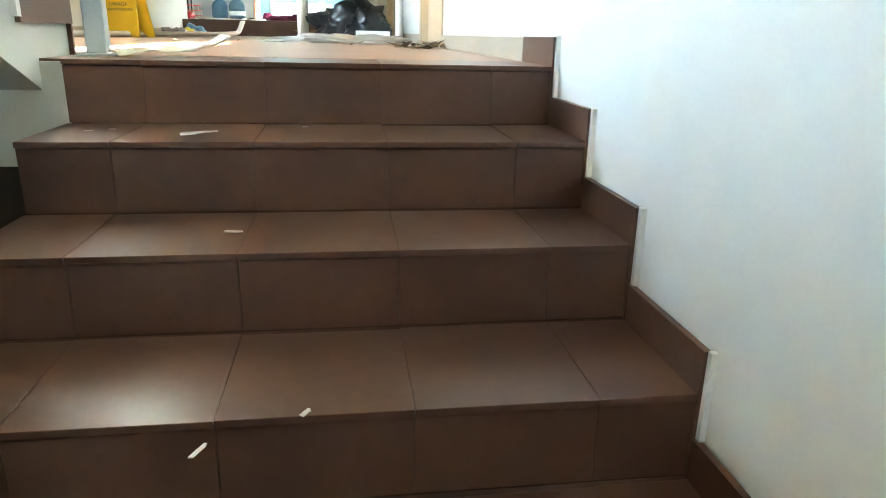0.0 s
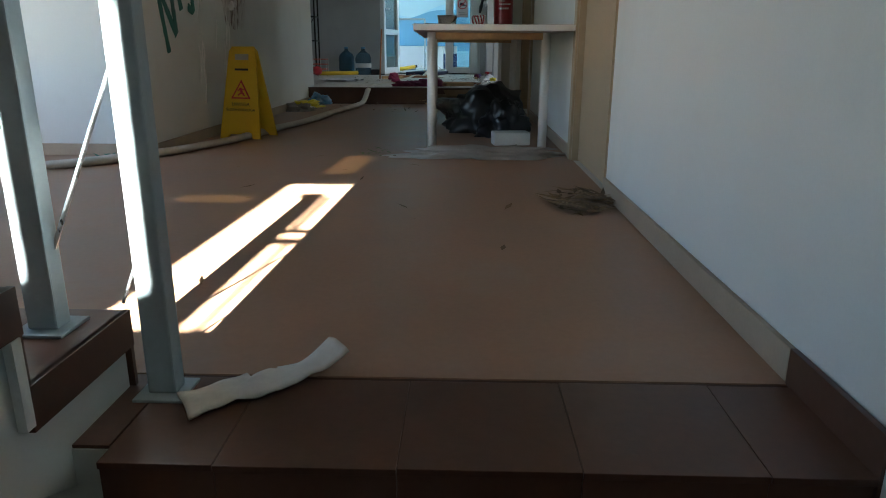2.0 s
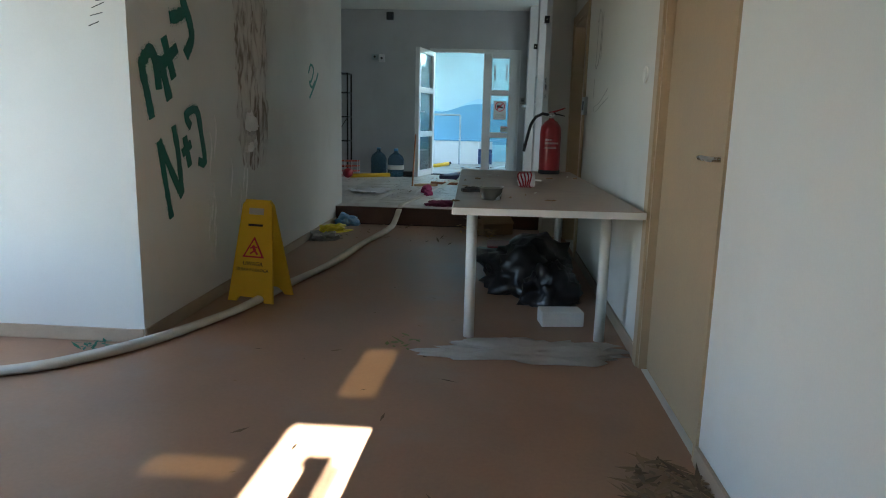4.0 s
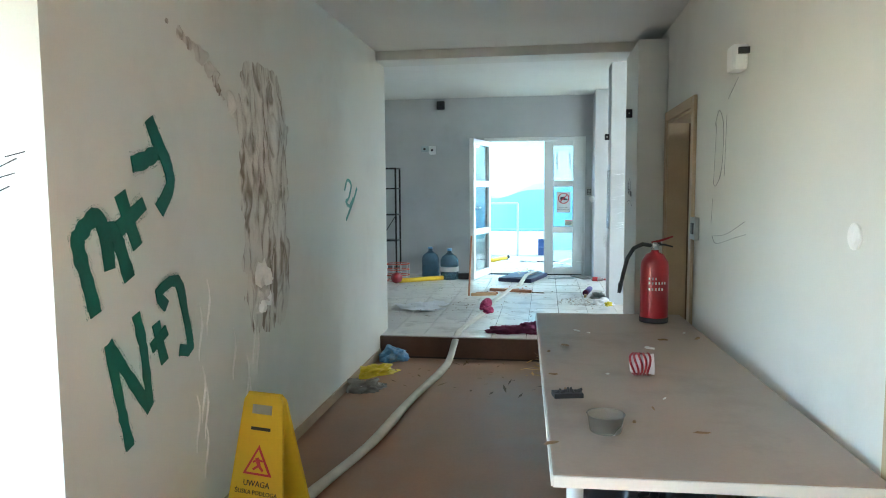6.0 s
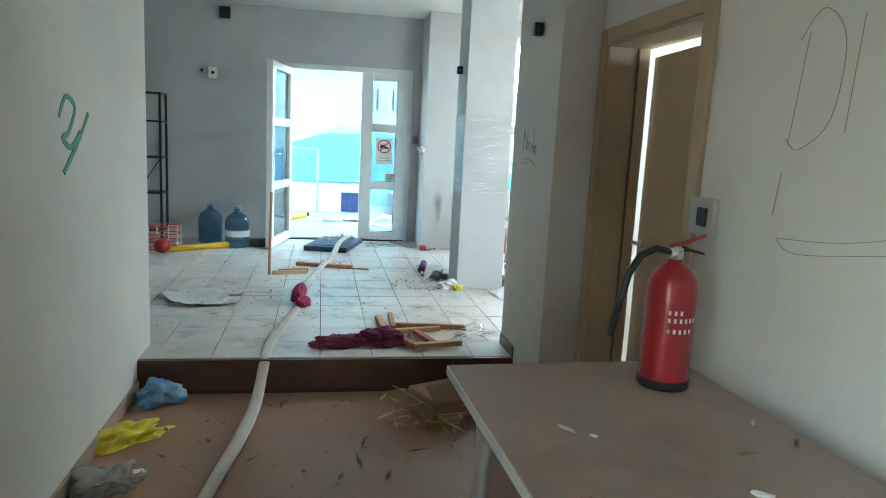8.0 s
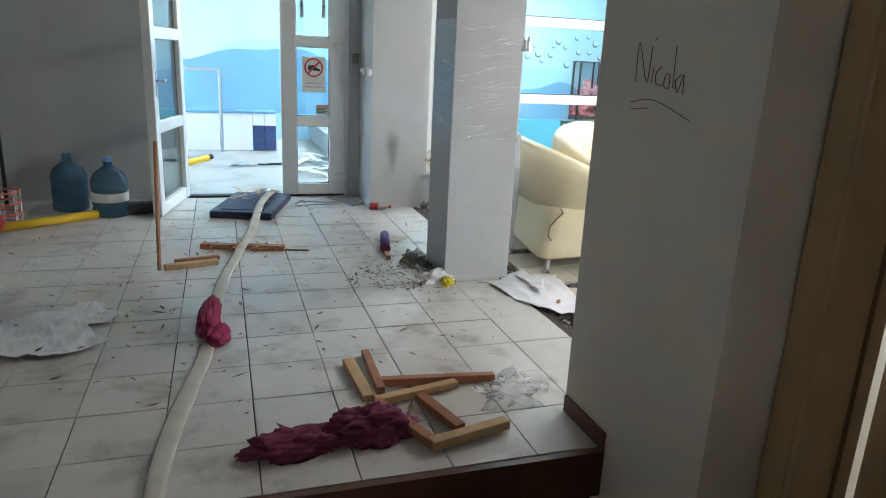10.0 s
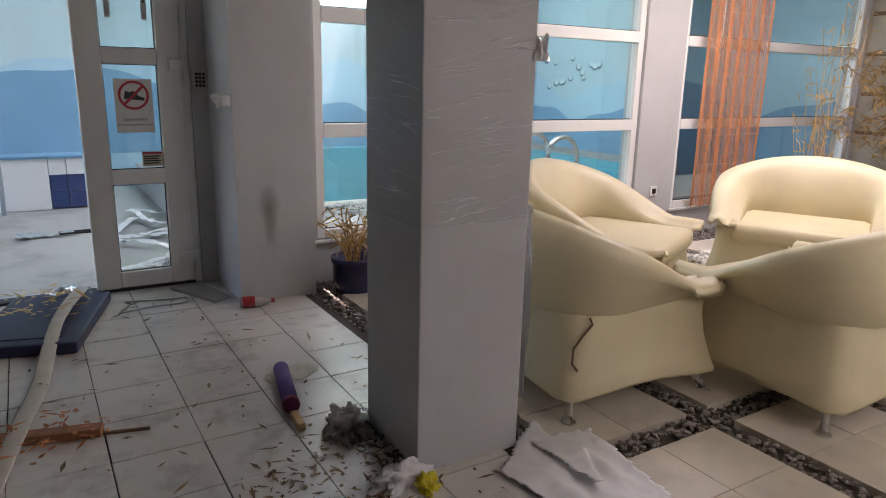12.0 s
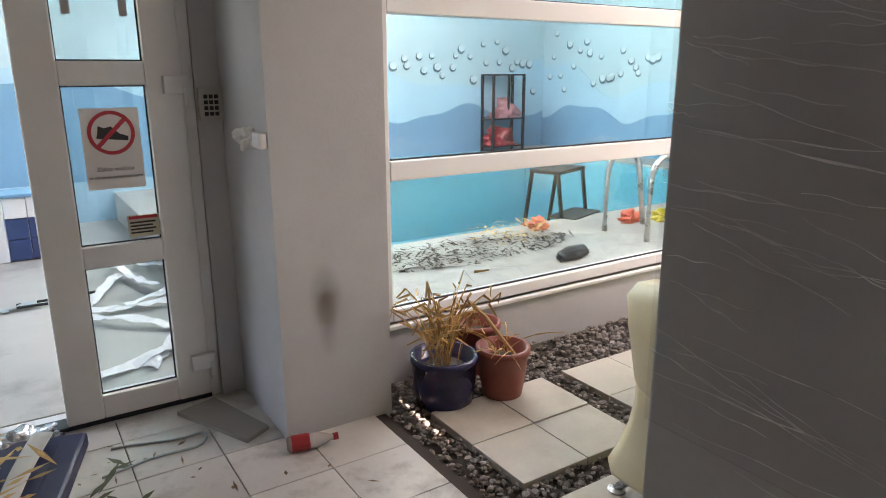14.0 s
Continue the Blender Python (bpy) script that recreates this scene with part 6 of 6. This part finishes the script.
for r in range(6):
    for c in range(5):
        pan = thing("stone_panel", (7.385, 9.6 + 0.78 * c, LZ + 0.02 + 0.42 * r), 0, "beige stone panel on the end wall of the lounge", "panel", "stone panels on the end wall")
        part("slab", box(-0.03, 0.01, 0.02, 0.76, 0.02, 0.40, 0.006), M["panel_beige"], pan)
tagged(link(box(7.36, 7.398, 9.55, 13.41, LZ, 4.3), "trim_dark_grid", M["beige_dark"]), "dark backing behind the stone panels", "trim", kind="structure")
deb = thing("rubble_heap", (3.75, 12.35, LZ), 0, "heap of pale rubble by the armchairs", "rubble")
for i in range(46):
    part("lump", heap(rnd(0.03, 0.11), rnd(0.03, 0.08), rnd(0.02, 0.06), i * 1.9, 0.7, 2), M["cut_edge"] if i % 3 else M["panel_beige"], deb).matrix_basis = pose(rnd(-0.4, 0.4), rnd(-0.3, 0.3), 0.0, 0, 0, rnd(0, 180))
# ---- pool room ----
def hills(name, axis, at, u0, u1, base, mid, amp, wave, phase, material, label, out=-0.006):
    n = 40
    top = [(u0 + (u1 - u0) * k / n, mid + amp * math.sin(phase + (u1 - u0) * k / n * wave) + 0.35 * amp * math.sin(1.7 * phase + (u1 - u0) * k / n * wave * 2.3)) for k in range(n + 1)]
    h = thing(name, (0, 0, 0), 0, label, "mural")
    h["kind"] = "structure"
    part("painted_hill", prism([(u0, base)] + top + [(u1, base)], out, axis, at), material, h)


hills("mural_far_hills", "y", 18.2, -3.4, 6.1, 1.7, 3.08, 0.16, 2.1, 0.4, M["mural_pale"], "pale blue painted hills", -0.006)
hills("mural_near_hills", "y", 18.2, -3.4, 0.9, 2.1, 2.98, 0.10, 2.3, 0.2, M["mural_blue"], "blue painted hills", -0.012)
hills("mural_near_hills", "y", 18.2, 0.9, 6.1, 2.1, 2.62, 0.09, 3.6, 0.2, M["mural_blue"], "blue painted hills", -0.012)
hills("mural_far_hills", "x", 6.1, 15.6, 18.19, 1.7, 3.05, 0.2, 2.3, 2.2, M["mural_pale"], "pale blue painted hills on the end wall", -0.006)
hills("mural_near_hills", "x", 6.1, 15.6, 18.19, 2.1, 2.62, 0.09, 3.8, 1.0, M["mural_blue"], "blue painted hills on the end wall", -0.012)
hills("mural_near_hills", "x", 7.5, 13.64, 15.39, 1.7, 2.9, 0.25, 2.0, 2.6, M["mural_blue"], "blue painted hills beside the lounge window", -0.006)
hills("mural_near_hills", "y", 15.4, 6.1, 7.49, 1.7, 3.0, 0.2, 2.0, 0.6, M["mural_blue"], "blue painted hills beside the lounge window", -0.006)
random.seed(77)
M["bubble"] = surface("painted_bubble", (0.07, 0.15, 0.19), 0.5, vary=0.2)
M["bubble_light"] = surface("painted_bubble_light", (0.56, 0.72, 0.76), 0.5)
for i in range(46):
    east = i % 2 == 0
    u = (i // 2 + rnd(0.0, 0.9)) / 23
    z = 3.22 + (0.08 + 0.40 * (1 - u) ** 1.3) * rnd(-1, 1)
    bb = thing("painted_bubble", (6.086, 18.1 - 1.95 * u, z) if east else (5.98 - 2.3 * u, 18.184, z), -90 if east else 0, "small round bubble painted on the mural", "painted bubble", "bubbles on the mural")
    r = rnd(0.04, 0.062)
    part("shade", prism([(r * math.cos(k * 0.5236), r * math.sin(k * 0.5236)) for k in range(12)], -0.003, "y", 0.0), M["bubble"], bb)
    part("light", prism([(0.82 * r * math.cos(k * 0.5236) + 0.12 * r, 0.24 * r + 0.74 * r * math.sin(k * 0.5236)) for k in range(12)], -0.003, "y", -0.004), M["bubble_light"], bb)
rk = thing("metal_rack", (5.28, 18.045, 2.10), 0, "black metal rack in the far corner of the pool room", "rack")
for x in (-0.25, 0.25):
    for y in (-0.12, 0.12):
        part("post", box(x - 0.015, x + 0.015, y - 0.015, y + 0.015, 0, 1.0), M["dark_metal"], rk)
for z in (0.06, 0.42, 0.98):
    part("shelf", box(-0.26, 0.26, -0.13, 0.13, z, z + 0.02), M["dark_metal"], rk)
part("upright", box(-0.012, 0.012, -0.13, -0.105, 0.44, 0.98), M["dark_metal"], rk)
soft("pool_toys", (5.22, 18.03, 2.18), 0, 0.4, 0.2, 0.2, 6.1, M["red"], "heap of red pool toys on the rack", "toys", 0.7)
soft("pool_toys", (5.30, 18.03, 2.54), 0, 0.3, 0.18, 0.2, 8.1, surface("pink_toy", (0.5, 0.2, 0.22), 0.5), "pale red pool toys on the rack", "toys", 0.7)
lad = thing("pool_ladder", (3.3, 13.85, 1.975), 0, "polished steel pool ladder rails", "ladder")
for y in (0.0, 0.40):
    part("handrail", tube([(0, y, 0)] + [(0.17 * (1 - math.cos(q)), y, 0.42 + 0.17 * math.sin(q)) for q in [k * math.pi / 8 for k in range(9)]] + [(0.42, y, 0.0)], 0.021, 12), M["steel"], lad, smooth=True)
stl = thing("step_stool", (3.5, 15.0, 1.1), 20, "dark metal step stool standing in the empty pool", "stool")
for x in (-0.22, 0.22):
    for y, yt in ((-0.28, -0.12), (0.28, 0.12)):
        part("leg", tube([(x, y, 0), (x, yt, 1.22)], 0.018, 8), M["dark_metal"], stl)
part("tread", box(-0.23, 0.23, -0.14, 0.14, 1.22, 1.25, 0.005), M["dark_metal"], stl)
part("tread", box(-0.23, 0.23, -0.30, -0.05, 0.86, 0.885, 0.005), M["dark_metal"], stl)
for x, y, m, w, lbl in ((2.95, 14.6, "red", 0.22, "orange red plastic scrap on the pool deck"), (3.75, 14.4, "red", 0.24, "orange red plastic bag on the pool deck"), (4.0, 14.3, "yellow_bag", 0.22, "yellow plastic toy on the pool deck")):
    soft("plastic_scrap", (x, y, 1.975), 20, w * 0.85, w * 0.5, 0.06, x, surface("coral_plastic", (0.75, 0.12, 0.06), 0.4) if m == "red" else M[m], lbl, "scrap", 0.8)
leaves("deck_litter", 2.1, 14.3, 1.975, 1.8, 0.55, 800, 0.055, surface("black_litter", (0.04, 0.036, 0.03), 0.95, island=0.5), "dark dirt and leaves strewn over the pool deck", "debris", True, 51)
leaves("deck_litter", 2.6, 14.45, 1.975, 0.8, 0.4, 150, 0.07, M["straw"], "dry stalks strewn over the pool deck", "debris", False, 52)
slp = thing("grey_slipper", (2.6, 13.85, 1.975), 20, "dark grey rubber paddle on the pool deck", "paddle")
part("sole", heap(0.34, 0.14, 0.06, 4.4, 0.2, 3), M["dark_metal"], slp, smooth=True)
par = thing("pool_parapet", (0, 0, LZ), 0, "low white tiled parapet with navy tiles at its end", "parapet")
part("wall", box(-3.38, -0.45, 16.85, 17.1, 0, 0.50, 0.006), M["pvc"], par)
part("coping", box(-3.38, -0.14, 16.82, 17.13, 0.502, 0.53, 0.006), M["mural_blue"], par)
for i in range(2):
    for j in range(3):
        part("tile", box(-0.445 + 0.155 * i, -0.295 + 0.155 * i, 16.85, 17.1, 0.01 + 0.165 * j, 0.17 + 0.165 * j, 0.004), surface("navy_tile_%d%d" % (i, j), (0.03 + 0.01 * i, 0.06, 0.16), 0.3) if j < 2 else M["pvc"], par)
rl = thing("pool_handrail", (0, 0, LZ), 0, "grey tubular handrail in the pool room", "handrail")
part("post", tube([(-0.85, 16.7, 0), (-0.85, 16.7, 1.06)], 0.022, 10), M["galv"], rl)
part("top_rail", tube([(-0.85, 16.7, 1.06), (-2.6, 16.7, 1.06)], 0.022, 10), M["galv"], rl)
part("post", tube([(-2.6, 16.7, 0), (-2.6, 16.7, 1.06)], 0.022, 10), M["galv"], rl)
for k in range(9):
    a = Vector((0.05 + 0.2 * (k % 3), 14.25 + 0.22 * k, 0))
    st = thing("lane_strip", (a.x, a.y, LZ + 0.004 * k), 25 + 37 * k, "white plastic strip tangled on the pool room floor", "strip", "tangled white strips")
    part("band", sheet(0.75, 0.07, 20, 3, 0.05, k * 1.9, 0.003), M["paper"], st)
yt = thing("pool_noodle", (-1.25, 15.5, LZ), 25, "yellow foam tube on the pool room floor", "noodle")
part("tube", tube([(-0.5, 0, 0.04), (0.0, 0.0, 0.04), (0.28, 0.04, 0.08)], 0.038, 12), M["yellow"], yt, smooth=True)
part("end", tube([(0.28, 0.04, 0.08), (0.33, 0.05, 0.09)], 0.03, 10), M["black"], yt)
gt = thing("grey_pipe", (-1.4, 15.9, LZ), 5, "grey plastic pipe on the pool room floor", "pipe")
part("pipe", tube([(-0.4, 0, 0.035), (0.4, 0, 0.035)], 0.034, 12), M["galv"], gt)
sn = thing("landing_net", (-0.55, 15.55, LZ), 0, "grey pool net with two poles on the floor", "net")
part("blade", sheet(0.42, 0.2, 14, 8, 0.05, 3.2, 0.004, lambda u, v: abs(v - 0.5) < 0.15 + 0.35 * (1 - u)), M["galv"], sn)
part("pole", tube([(0.1, 0.03, 0.02), (0.55, 0.06, 0.02)], 0.009, 6), M["dark_metal"], sn)
part("pole", tube([(0.1, -0.03, 0.02), (0.55, -0.05, 0.02)], 0.009, 6), M["dark_metal"], sn)

# ---- floor pieces, last ----
lobby_floor = bpy.data.objects["floor_lobby"]
bt_ = box(-0.1545, 0.1545, -0.1545, 0.1545, -0.012, 0.0, 0.0015)
tile_mesh = bpy.data.meshes.new("floor_tile")
bt_.to_mesh(tile_mesh), bt_.free()
tile_mesh.materials.append(M["white_tile"])
random.seed(3)
for i in range(-9, 4):
    for j in range(-2, 14):
        x, y = -0.465 + 0.3135 * (i + 0.5), 9.72 + 0.3135 * (j + 0.5)
        if y > 13.95:
            continue
        o = new("tile", tile_mesh)
        o.parent = lobby_floor
        o.matrix_basis = pose(x + rnd(-0.001, 0.001), y + rnd(-0.001, 0.001), LZ + rnd(-0.0012, 0.0012), rnd(-0.12, 0.12), rnd(-0.12, 0.12))
lounge_floor = bpy.data.objects["floor_lounge"]
bs = box(-0.156, 0.156, -0.156, 0.156, -0.036, 0.0, 0.003)
slab_mesh = bpy.data.meshes.new("paving_slab")
bs.to_mesh(slab_mesh), bs.free()
slab_mesh.materials.append(M["slab_tile"])
BX = [1.0 + 0.76 * k for k in range(6)]
BY = [12.39 - 0.76 * k for k in range(5)]
for x0 in BX:
    for y0 in BY:
        for a in (0, 1):
            for b in (0, 1):
                o = new("slab", slab_mesh)
                o.parent = lounge_floor
                o.matrix_basis = pose(x0 + 0.157 + 0.316 * a, y0 + 0.157 + 0.316 * b, LZ + rnd(-0.003, 0.003), rnd(-0.3, 0.3), rnd(-0.3, 0.3))
rng = np.random.default_rng(8)
ico = bmesh.new()
bmesh.ops.create_icosphere(ico, subdivisions=1, radius=1.0)
iv = np.array([v.co[:] for v in ico.verts])
ico.verts.index_update()
ifc = np.array([[v.index for v in f.verts] for f in ico.faces])
ico.free()
pts = np.stack([rng.uniform(0.85, 5.4, 60000), rng.uniform(9.05, 13.4, 60000)], 1)
inside = np.zeros(len(pts), bool)
for x0 in BX:
    for y0 in BY:
        inside |= (pts[:, 0] > x0 - 0.004) & (pts[:, 0] < x0 + 0.634) & (pts[:, 1] > y0 - 0.004) & (pts[:, 1] < y0 + 0.634)
pts = pts[~inside][:17000]
n = len(pts)
size = rng.uniform(0.006, 0.017, (n, 1, 1)) * rng.uniform(0.65, 1.25, (n, 1, 3)) * np.array([1, 1, 0.7])
jit = 1 + rng.uniform(-0.28, 0.28, (n, len(iv), 3))
V = iv[None] * size * jit
ang = rng.uniform(0, 6.283, n)
V = np.stack([V[..., 0] * np.cos(ang)[:, None] - V[..., 1] * np.sin(ang)[:, None], V[..., 0] * np.sin(ang)[:, None] + V[..., 1] * np.cos(ang)[:, None], V[..., 2]], -1)
V += np.concatenate([pts, LZ - 0.028 + rng.uniform(0, 0.016, (n, 1))], 1)[:, None]
Fc = (ifc[None] + (np.arange(n) * len(iv))[:, None, None]).reshape(-1, 3)
me = bpy.data.meshes.new("gravel")
me.from_pydata(V.reshape(-1, 3).tolist(), [], Fc.tolist())
me.materials.append(M["gravel"])
tagged(new("gravel", me), "grey brown gravel between the paving slabs", "gravel", kind="stuff")
